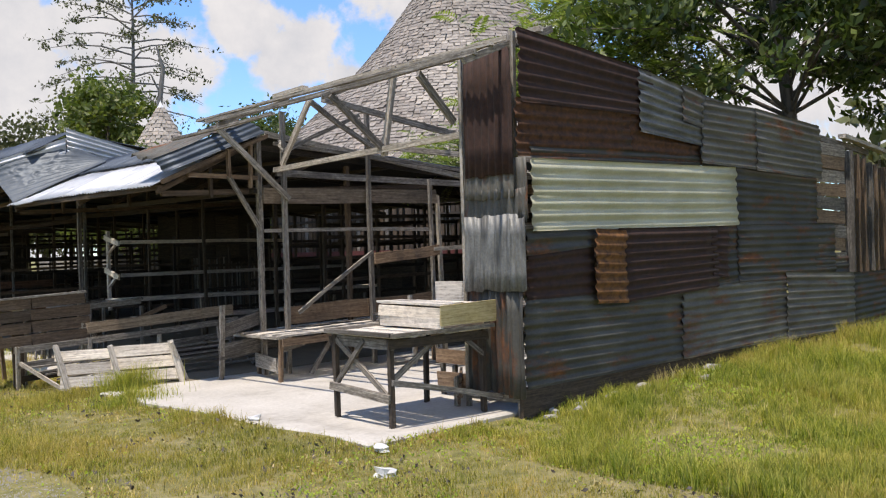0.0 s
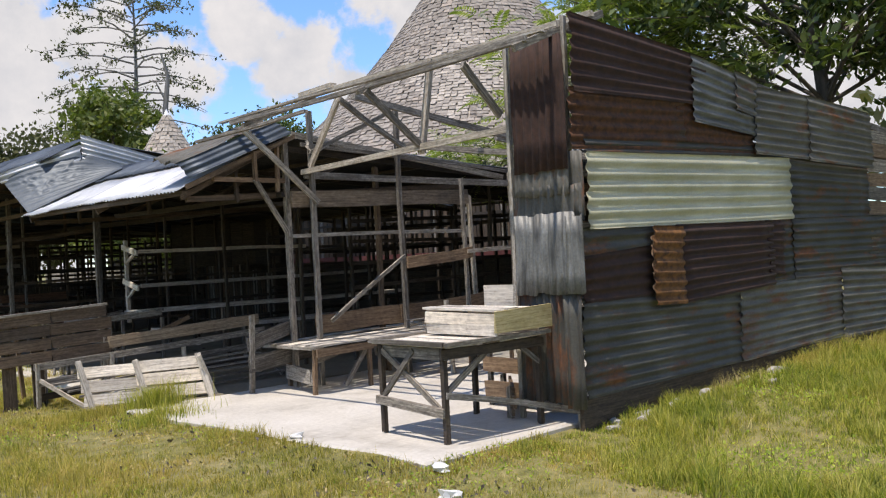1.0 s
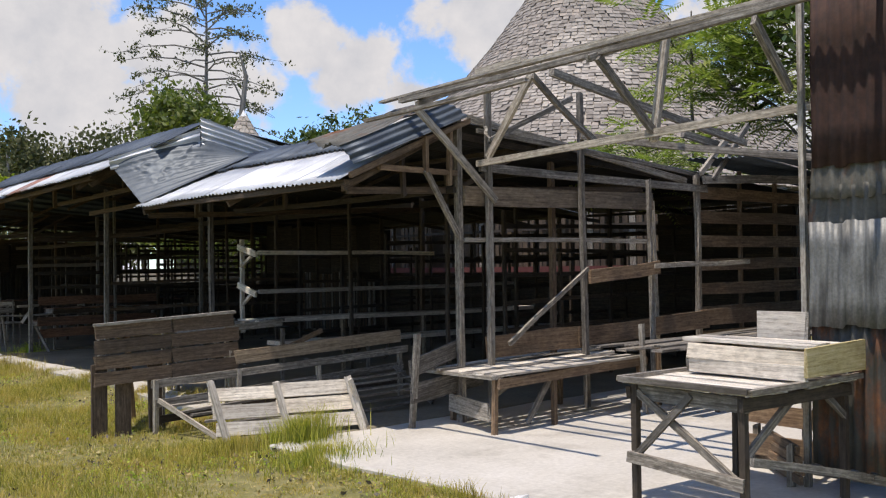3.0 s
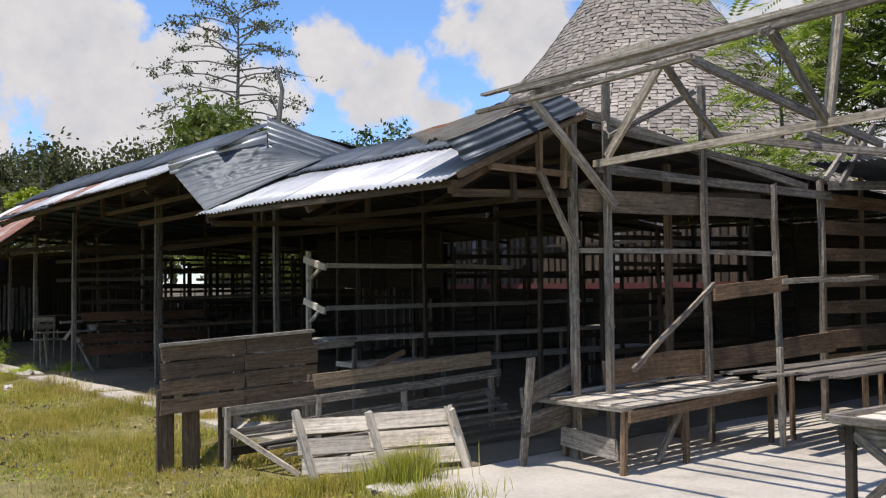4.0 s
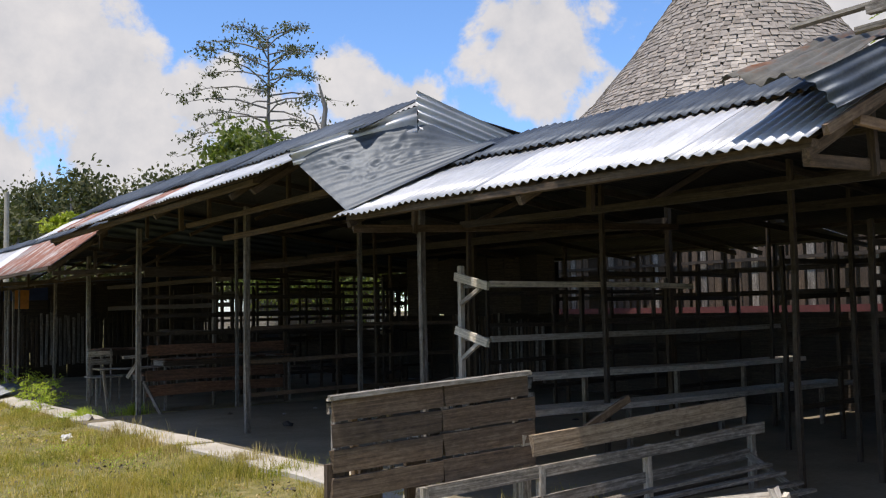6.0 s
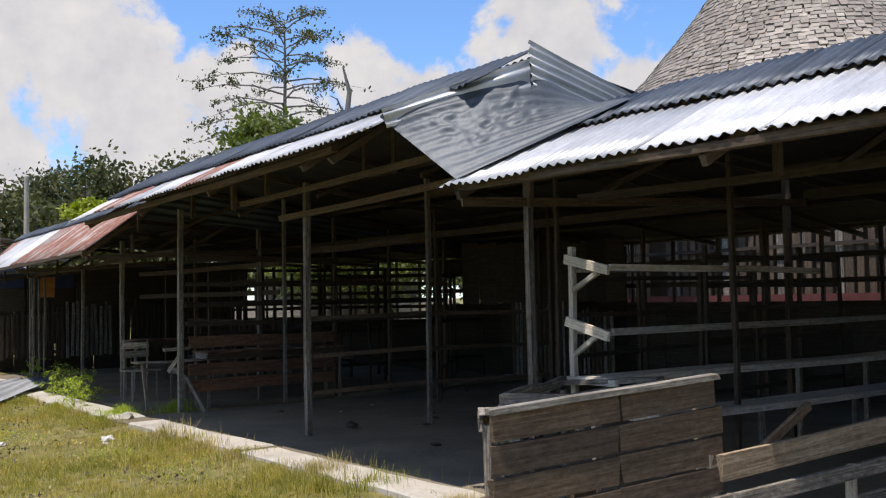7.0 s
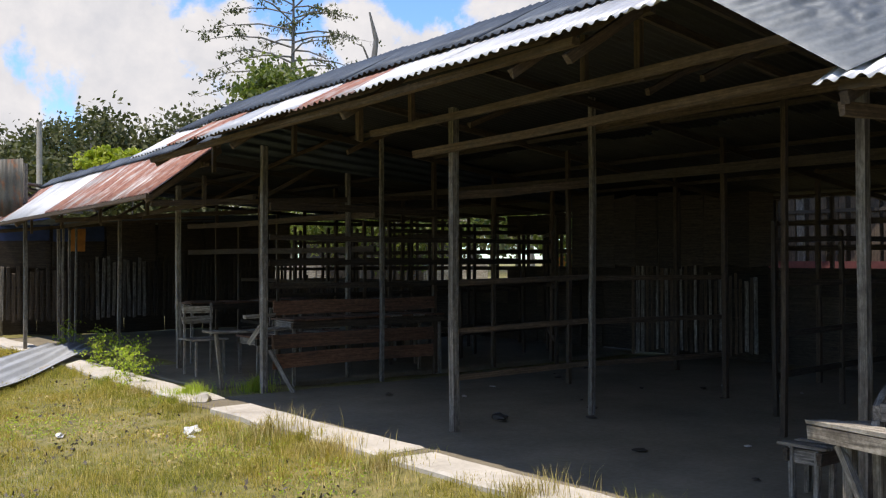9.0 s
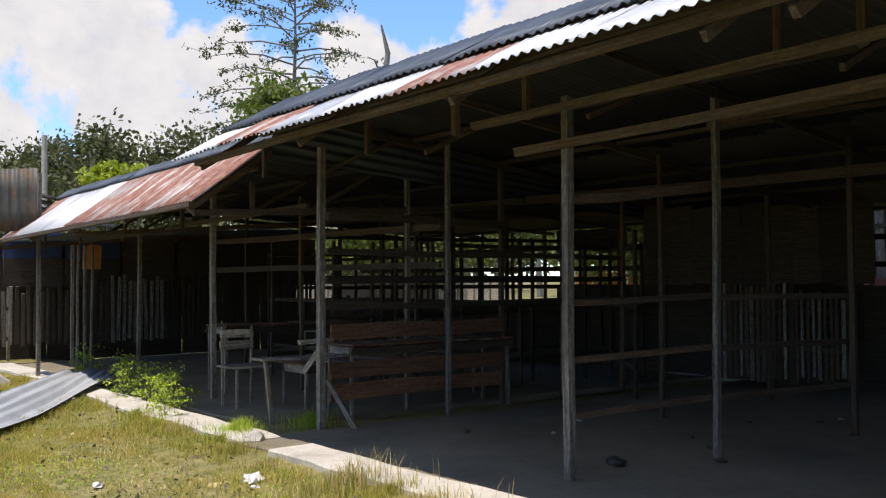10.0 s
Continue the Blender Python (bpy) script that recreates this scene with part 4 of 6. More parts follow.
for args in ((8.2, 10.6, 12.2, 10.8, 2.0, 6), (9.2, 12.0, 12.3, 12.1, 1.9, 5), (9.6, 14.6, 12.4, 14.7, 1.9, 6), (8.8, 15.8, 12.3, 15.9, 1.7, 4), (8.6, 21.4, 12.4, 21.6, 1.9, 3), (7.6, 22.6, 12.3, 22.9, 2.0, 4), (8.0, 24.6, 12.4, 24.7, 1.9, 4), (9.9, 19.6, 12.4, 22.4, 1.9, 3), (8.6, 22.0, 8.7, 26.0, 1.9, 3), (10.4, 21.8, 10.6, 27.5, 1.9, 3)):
    partition(*args, "shade-darkened timber stall partition with open rails", DARK_WOOD)

# shelf rack inside
rack = thing("shelf_rack", (8, 13.2, 0), "long grey wooden market shelves on a post frame", "shelf")
# Pale edges and ends paint in light caught from the open front.
for z, end in ((1.57, 9.3), (1.10, 10.9)):
    board(rack, "shelf", (6.45, 13.25, z), (end, 13.3, z), 0.03, 0.34, GREY_WOOD)
    board(rack, "shelf_edge", (6.45, 13.08, z), (end, 13.12, z), 0.05, 0.025, BLEACHED_LIT)
    board(rack, "end_board", (6.42, 13.50, z + 0.09), (6.42, 13.06, z - 0.02), 0.07, 0.03, BLEACHED_LIT)
    board(rack, "bracket", (6.43, 13.42, z - 0.16), (6.43, 13.18, z - 0.02), 0.035, 0.03, BLEACHED_LIT)
post(rack, 6.45, 13.46, 0.6, 1.75, 0.085, BLEACHED_LIT)
board(rack, "end_board", (6.42, 13.50, 0.74), (6.42, 13.0, 0.74), 0.05, 0.03, BLEACHED_LIT)
board(rack, "shelf", (6.4, 13.25, 0.74), (11.3, 13.2, 0.72), 0.05, 0.30, BLEACHED_LIT)
board(rack, "shelf", (6.6, 12.95, 0.47), (11.8, 12.95, 0.44), 0.05, 0.36, BLEACHED_LIT)
for x in (7.9, 9.3, 10.5, 11.2):
    post(rack, x, 13.36, 0, 0.72, 0.08, GREY_WOOD)
    post(rack, x, 12.82, 0, 0.45, 0.08, GREY_WOOD)
for x in (7.9, 9.2):
    post(rack, x, 13.38, 0.7, 1.65, 0.07, DARK_WOOD)


lean_roof = thing("lean_to_roof", (11.3, 7.2, 2.5), "low dark tin roof over the inner stall", "roof")
for i in range(5):
    ya = 5.35 + i * 0.76
    corrugated(lean_roof, "roof_sheet", (9.7, ya, 2.52), (13.0, ya, 2.28), (9.7, ya + 0.78, 2.56), (13.0, ya + 0.78, 2.3), ZINC_NAVY, along=2)
for x in (9.8, 11.3, 12.8):
    post(lean_roof, x, 7.0, -0.01, 2.34, 0.09, BROWN_WOOD)
# Unseen roof added to keep the far end in shade.
far_shade_roof = thing("lean_to_roof", (9, 28, 2.1), "added unseen tin roof that darkens the far end", "roof")
for i in range(5):
    ya = 26.0 + i * 0.9
    corrugated(far_shade_roof, "roof_sheet", (5.7, ya, 2.02), (12.9, ya, 2.3), (5.7, ya + 0.92, 2.02), (12.9, ya + 0.92, 2.3), ZINC_NAVY, along=2)
post(far_shade_roof, 5.9, 30.2, -0.2, 2.0, 0.1, GREY_WOOD)


# ---- tables, benches, crates ----
def table(name, x0, x1, y0, y1, z, material, label, leg=0.075, braces=True, group=""):
    ob = thing(name, ((x0 + x1) / 2, (y0 + y1) / 2, 0), label, "table", group)
    n = max(3, round((x1 - x0) / 0.16))
    for i in range(n):
        a, b = lerp(x0, x1, i / n), lerp(x0, x1, (i + 1) / n) - rnd.uniform(0.006, 0.02)
        board(ob, "top_board", ((a + b) / 2, y0 - 0.05, z), ((a + b) / 2, y1 + 0.05, z + rnd.uniform(-.01, .01)), 0.018, b - a, material if rnd.random() < 0.7 else GREY_WOOD, wobble=0.006)
    for x in (x0 + 0.04, x1 - 0.04):
        board(ob, "apron", (x, y0, z - 0.06), (x, y1, z - 0.06), 0.08, 0.03, GREY_WOOD, wobble=0.004)
    # Darker wood on aprons and legs paints in the shade under the top.
    for y in (y0, y1):
        board(ob, "apron", (x0, y, z - 0.06), (x1, y, z - 0.06), 0.07, 0.03, DARK_WOOD, wobble=0.004)
    for x in (x0 + 0.03, x1 - 0.05):
        for y in (y0 + 0.02, y1 - 0.02):
            post(ob, x, y, 0, z - 0.02, leg, DARK_WOOD if braces else GREY_WOOD, name="leg")
    return ob


front_table = table("display_table", 4.88, 5.92, 5.52, 6.30, 0.70, BLEACHED_LIT, "weathered wooden market table with crossed braces")
board(front_table, "stretcher", (4.88, 5.52, 0.22), (4.88, 6.30, 0.26), 0.065, 0.035, GREY_WOOD)
board(front_table, "stretcher", (4.86, 5.45, 0.37), (5.98, 5.42, 0.12), 0.045, 0.03, GREY_WOOD)
board(front_table, "brace", (4.91, 6.27, 0.64), (4.93, 5.56, 0.20), 0.05, 0.028, GREY_WOOD)
board(front_table, "brace", (4.90, 5.86, 0.66), (4.90, 6.26, 0.28), 0.045, 0.028, GREY_WOOD)
board(front_table, "brace", (5.36, 5.53, 0.65), (4.92, 5.53, 0.35), 0.05, 0.028, GREY_WOOD)
board(front_table, "brace", (5.62, 5.53, 0.65), (5.86, 5.53, 0.48), 0.045, 0.028, GREY_WOOD)
for a, b in (((4.87, 5.47), (4.87, 6.36)), ((4.87, 5.47), (5.94, 5.47)), ((4.87, 6.36), (5.94, 6.36))):
    board(front_table, "rim", (*a, 0.716), (*b, 0.716), 0.03, 0.045, GREY_WOOD, wobble=0.004)
front_table.matrix_basis = pose(5.45, 5.91, 0, rz=-4.0)
crate = thing("wooden_crate", (5.45, 5.7, 0.72), "shallow plank crate with yellow end on the table", "crate")
for z in (0.762, 0.855):
    board(crate, "plank", (5.40, 5.46, z), (5.40, 6.22, z + 0.005), 0.086, 0.02, BLEACHED_LIT)
    board(crate, "plank", (5.86, 5.46, z), (5.86, 6.22, z + 0.005), 0.086, 0.02, BLEACHED_LIT)
    board(crate, "plank", (5.40, 6.22, z), (5.86, 6.22, z), 0.086, 0.02, GREY_WOOD)
board(crate, "end_board", (5.36, 5.44, 0.825), (5.98, 5.42, 0.85), 0.165, 0.024, YELLOW_WOOD, label="yellow painted end board")
for i in range(4):
    board(crate, "slat", (5.44 + i * 0.125, 5.45, 0.912), (5.44 + i * 0.125, 6.24 + rnd.uniform(-.05, .12), 0.92), 0.018, 0.10, BLEACHED_LIT)
leaning_board = thing("leaning_board", (6.0, 6.1, 0.7), "pale square board leaning on the post", "board")
board(leaning_board, "panel", (5.92, 5.74, 0.975), (5.92, 6.06, 0.985), 0.20, 0.02, BLEACHED_LIT)

low_bench = thing("slatted_bench", (7.0, 8.9, 0), "low slatted bench of grey split planks", "bench")
# Slats are paler than apron and legs to carry overhead sun in colour.
for i in range(7):
    y = 8.46 + i * 0.14
    board(low_bench, "slat", (5.92 + rnd.uniform(-.1, .1), y, 0.48), (8.1 + rnd.uniform(-.3, .2), y + 0.08, 0.50), 0.02, 0.12, GREY_WOOD if i % 3 == 2 else BLEACHED_LIT)
board(low_bench, "apron", (5.93, 8.42, 0.43), (8.0, 8.50, 0.44), 0.08, 0.03, BROWN_WOOD)
board(low_bench, "apron", (5.92, 8.42, 0.47), (6.0, 9.4, 0.47), 0.03, 0.10, PALE_WOOD)
for x, y in ((5.95, 8.48), (6.65, 8.47), (6.2, 9.28), (7.95, 8.55), (7.6, 9.25)):
    post(low_bench, x, y, 0, 0.46, 0.075, BROWN_WOOD, name="leg")
board(low_bench, "brace", (6.35, 8.50, 0.05), (6.63, 8.50, 0.40), 0.06, 0.03, GREY_WOOD)
board(low_bench, "plank", (5.95, 8.55, 0.17), (6.18, 9.3, 0.17), 0.16, 0.025, PALE_WOOD)
board(low_bench, "plank", (6.0, 8.50, 0.33), (6.55, 8.9, 0.33), 0.05, 0.03, PALE_WOOD)
high_bench = thing("slatted_bench", (9.5, 8.4, 0), "shaded long bench of loose grey slats", "bench")
for i in range(6):
    y = 7.8 + i * 0.15
    board(high_bench, "slat", (7.5 + rnd.uniform(-.2, .2), y, 0.62), (11.8, y + rnd.uniform(-.1, .1), 0.64), 0.02, 0.12, GREY_WOOD)
for x, y in ((8.2, 7.85), (9.8, 7.85), (11.5, 7.85), (8.2, 8.5), (9.8, 8.5), (11.5, 8.5)):
    post(high_bench, x, y, 0, 0.61, 0.07, BROWN_WOOD, name="leg")

# low second table behind the tin return
inner_table = table("work_table", 6.35, 7.3, 5.7, 6.5, 0.62, GREY_WOOD, "grey plank table behind the tin wall", 0.07, False)
for z in (0.15, 0.36):
    board(inner_table, "plank", (6.33, 5.68, z), (6.33, 6.5, z), 0.13, 0.025, BROWN_WOOD)

# plank barrier in the grass
barrier = thing("plank_barrier", (4.4, 11.2, -0.13), "brown plank barrier with pale top rail standing in grass", "barrier")
for k, z in enumerate((0.865, 0.725, 0.585, 0.44)):
    board(barrier, "plank", (3.74, 11.285, z - 0.02), (4.43, 11.215, z + 0.01), 0.118, 0.03, BARRIER_WOOD, wobble=0.005)
    board(barrier, "plank", (4.44, 11.215, z + 0.008), (5.05 + (0.04 if k else 0), 11.15, z + 0.04), 0.122, 0.03, BARRIER_WOOD, wobble=0.005)
# Pale top rail puts the bright sunlit edge into the wood colour.
board(barrier, "top_rail", (3.72, 11.28, 0.905), (5.06, 11.14, 0.975), 0.025, 0.06, PALE_WOOD, wobble=0.002)
for x in (3.80, 4.0, 4.33):
    board(barrier, "leg", (x, 11.33, -0.25), (x, 11.32, 0.55), 0.03, 0.14, BARRIER_WOOD, up=(0, 1, 0))
for x in (4.4, 5.0):
    post(barrier, x, 11.32 if x < 4.6 else 11.22, -0.2, 0.90, 0.05, GREY_WOOD)
board(barrier, "long_plank", (5.05, 11.12, 0.53), (6.9, 10.92, 0.65), 0.13, 0.03, TAN_WOOD)
board(barrier, "post", (5.05, 11.2, -0.1), (5.02, 11.18, 0.6), 0.06, 0.06, PALE_WOOD)
board(barrier, "brace", (5.6, 11.3, 0.52), (6.2, 11.35, 0.72), 0.06, 0.03, BROWN_WOOD)

crib = thing("plank_crib", (5.5, 10.9, -0.1), "long collapsed crib of grey slats", "crib")
board(crib, "top_plank", (4.22, 11.17, 0.35), (6.88, 10.75, 0.51), 0.075, 0.03, GREY_WOOD)
board(crib, "plank", (4.24, 11.15, 0.17), (6.85, 10.8, 0.34), 0.07, 0.025, GREY_WOOD)
board(crib, "plank", (4.3, 11.2, 0.02), (6.9, 10.85, 0.16), 0.07, 0.025, DARK_WOOD)
for f in (0.0, 0.3, 0.62, 0.98):
    board(crib, "post", (lerp(4.24, 6.86, f), lerp(11.15, 10.78, f), -0.15), (lerp(4.24, 6.86, f), lerp(11.15, 10.78, f), lerp(0.38, 0.54, f)), 0.045, 0.04, PALE_WOOD)
for i in range(6):
    a = i * 0.11
    board(crib, "slat", (4.28 + a * 0.6, 11.05 - a * 1.2, -0.02 - 0.03 * i + 0.16), (6.7 + a * 0.2, 10.6 - a * 0.9, 0.30 - 0.045 * i), 0.02, 0.055, GREY_WOOD)
board(crib, "brace", (4.24, 11.1, 0.2), (4.50, 10.45, -0.08), 0.05, 0.03, PALE_WOOD)
board(crib, "brace", (6.7, 10.75, 0.35), (6.75, 10.2, 0.02), 0.05, 0.03, GREY_WOOD)

pallet = thing("slatted_pallet", (4.8, 9.9, -0.13), "bleached slatted pallet leaning in the grass", "pallet")
for k, z in enumerate((0.34, 0.205, 0.07)):
    back = 0.10 - 0.06 * k
    board(pallet, "slat", (4.24, 10.02 + back, z), (4.75, 9.80 + back, z), 0.115, 0.018, BLEACHED_LIT, up=(0.15, 0.42, 1), wobble=0.004)
    board(pallet, "slat", (4.73, 9.81 + back, z + 0.015), (5.36, 9.60 + back, z + 0.015), 0.125, 0.018, BLEACHED_LIT, up=(0.15, 0.42, 1), wobble=0.004)
for x, y, z in ((4.24, 10.09, 0.46), (4.72, 9.87, 0.43), (5.33, 9.68, 0.44)):
    board(pallet, "upright", (x + 0.06, y - 0.22, -0.16), (x, y, z), 0.03, 0.055, BLEACHED_LIT, up=(0, 1, 0))
board(pallet, "stay", (5.3, 9.6, 0.42), (5.5, 9.62, -0.05), 0.035, 0.03, BLEACHED_LIT)

# table and stools by the shelf rack
side_table = thing("side_table", (4.3, 12.0, 0), "rough grey plank ledge joined to the barrier", "table")
board(side_table, "top_board", (3.84, 11.36, 0.885), (5.60, 13.48, 0.59), 0.018, 0.15, PALE_WOOD, wobble=0.003)
board(side_table, "top_board", (4.02, 11.30, 0.875), (5.74, 13.36, 0.59), 0.018, 0.13, GREY_WOOD, wobble=0.003)
board(side_table, "apron", (3.81, 11.42, 0.835), (5.53, 13.50, 0.545), 0.06, 0.022, GREY_WOOD, wobble=0.003)
post(side_table, 5.36, 13.20, -0.01, 0.58, 0.09, GREY_WOOD, name="leg")
post(side_table, 4.45, 12.10, -0.1, 0.76, 0.08, BROWN_WOOD, (-0.1, -0.08), name="leg")
post(side_table, 3.84, 11.40, -0.1, 0.84, 0.08, GREY_WOOD, name="leg")
board(side_table, "brace", (5.36, 13.24, 0.55), (5.12, 12.86, 0.06), 0.05, 0.03, GREY_WOOD)
open_frame = thing("table_frame", (6.0, 12.8, 0), "open grey plank table frame under the eave", "table")
board(open_frame, "top_board", (5.39, 13.08, 0.70), (5.74, 12.57, 0.70), 0.075, 0.03, GREY_WOOD)
board(open_frame, "top_board", (5.74, 12.57, 0.72), (6.55, 12.7, 0.74), 0.075, 0.03, PALE_WOOD)
board(open_frame, "top_board", (6.37, 13.5, 0.72), (6.55, 12.7, 0.77), 0.035, 0.12, GREY_WOOD)
board(open_frame, "top_board", (5.39, 13.08, 0.71), (6.37, 13.5, 0.73), 0.07, 0.03, GREY_WOOD)
board(open_frame, "brace", (5.56, 12.82, 0.70), (6.46, 13.10, 0.70), 0.03, 0.07, GREY_WOOD)
board(open_frame, "brace", (5.64, 12.72, 0.62), (5.94, 12.67, 0.2), 0.06, 0.03, GREY_WOOD)
for x, y in ((5.39, 13.08), (5.74, 12.57), (6.55, 12.7), (6.37, 13.5)):
    post(open_frame, x, y, -0.006, 0.67, 0.075, GREY_WOOD, name="leg")
stool = table("stool", 6.28, 6.52, 13.9, 14.1, 0.31, GREY_WOOD, "small rough wooden stool", 0.06, False)

# far benches in the shed
for x0, x1, y0, y1, z, lab in ((6.5, 8.6, 20.25, 20.7, 0.72, "long brown bench table in the shade"), (6.6, 9.0, 21.3, 21.8, 0.46, "low brown bench in the shade"), (6.6, 8.6, 23.2, 23.7, 0.8, "long brown counter in the shade"), (8.6, 11, 24.3, 24.8, 0.7, "brown counter table far inside")):
    table("counter_table", x0, x1, y0, y1, z, COUNTER_WOOD, lab, 0.06, False, "market counters")
counter = thing("market_counter", (7, 20.6, 0), "brown plank counter front on shed posts", "counter")
for z in (0.30, 0.50, 0.86):
    board(counter, "plank", (6.2, 20.12, z), (8.4, 20.2, z), 0.15, 0.025, COUNTER_WOOD)
board(counter, "shelf", (5.6, 20.45, 0.62), (7.2, 20.5, 0.62), 0.022, 0.26, GREY_WOOD)
board(counter, "bracket", (5.95, 20.2, 0.5), (6.1, 20.1, 0.78), 0.05, 0.03, PALE_WOOD)
board(counter, "arm", (5.85, 20.1, 0.80), (6.2, 20.1, 0.80), 0.04, 0.05, PALE_WOOD)
board(counter, "stay", (6.15, 20.12, 0.42), (6.3, 19.85, 0.0), 0.045, 0.03, GREY_WOOD)
board(counter, "leg", (5.72, 20.5, 0.6), (5.8, 20.5, 0), 0.035, 0.035, GREY_WOOD)
old_chair = thing("wooden_chair", (6.2, 22.1, 0), "grey wooden chair with two back slats", "chair")
for x, y, z in ((6.05, 22.1, 0.85), (6.4, 22.1, 0.85), (6.05, 21.75, 0.42), (6.4, 21.75, 0.42)):
    post(old_chair, x, y, 0, z, 0.045, GREY_WOOD, name="leg")
for z in (0.66, 0.78):
    board(old_chair, "back_slat", (6.03, 22.1, z), (6.42, 22.1, z), 0.09, 0.02, PALE_WOOD)
board(old_chair, "seat", (6.0, 21.92, 0.43), (6.45, 21.92, 0.43), 0.025, 0.4, GREY_WOOD)

# far end: slatted shed wall
end_wall = thing("wall_end", (7.5, 29.3, 0), "far end wall of grey slats and tin", "wall", "", "structure")
# Slats outside the grey runs are darkened to read as shade.
for i in range(84):
    x = 4.6 + i * 0.1
    board(end_wall, "slat", (x, 29.3, 0.3 + rnd.uniform(-.04, .04)), (x + rnd.uniform(-.02, .02), 29.3, (1.25 if x < 7 else 1.4 if x < 11.6 else 0.95) + rnd.uniform(-.1, .1)), 0.02, 0.055, GREY_WOOD if x < 5.7 or 7.3 < x < 8.4 else DARK_WOOD, up=(0, 1, 0), wobble=0.006)
# Solid wall added behind the slats to give a dark background.
for i in range(10):
    for k in range(7 if i < 8 else 3):
        board(end_wall, "back_plank", (4.9 + i * 0.85, 30.4, 0.1 + k * 0.31), (5.74 + i * 0.85, 30.4, 0.1 + k * 0.31), 0.35, 0.02, DARK_WOOD, wobble=0.003)
for z in (0.42, 0.9):
    board(end_wall, "rail", (4.5, 29.33, z), (12.9, 29.33, z), 0.06, 0.03, DARK_WOOD)
for i in range(7):
    board(end_wall, "plank", (4.6 + i, 29.36, 1.5), (5.55 + i, 29.36, 1.5), 0.5, 0.02, DARK_WOOD)
    board(end_wall, "plank", (4.6 + i, 29.38, 1.95), (5.55 + i, 29.38, 1.95), 0.42, 0.02, BLUE if i in (1, 2) else DARK_WOOD)
corrugated(end_wall, "sheet", (4.55, 29.1, 0.1), (4.55, 29.1, 2.2), (3.2, 29.3, 0.1), (3.2, 29.3, 2.1), ZINC_GREY, along=3)
board(end_wall, "plank", (6.7, 28.3, 1.55), (6.7, 28.3, 1.95), 0.3, 0.02, ORANGE, up=(1, 0, 0), label="faded orange board")
corrugated(end_wall, "sheet", (4.72, 26.95, 2.06), (4.72, 26.95, 2.92), (5.36, 26.6, 2.06), (5.36, 26.6, 2.96), ZINC_DULL, 0.12, 0.016, 3, label="upright grey tin sheet")
post(end_wall, 5.42, 26.7, -0.1, 2.9, 0.1, GREY_WOOD)
post(end_wall, 4.70, 27.1, -0.1, 2.8, 0.1, GREY_WOOD)
for k in range(4):
    board(end_wall, "plank", (5.4, 26.9 + 0.2 * k, 2.62 - 0.07 * k), (7.0, 28.6 + 0.2 * k, 2.55 - 0.08 * k), 0.03, 0.16, GREY_WOOD)
for k in range(3):
    board(end_wall, "rafter", (3.2, 29.2 + k, 2.5 - 0.1 * k), (7.5, 29.6 + k, 2.35), 0.06, 0.1, GREY_WOOD)


# ---- shingled pavilions ----
def profile_radius(z, profile):
    for (z1, r1), (z0, r0) in zip(profile, profile[1:]):
        if z0 <= z <= z1:
            return lerp(r0, r1, (z - z0) / (z1 - z0))
    return profile[-1][1]


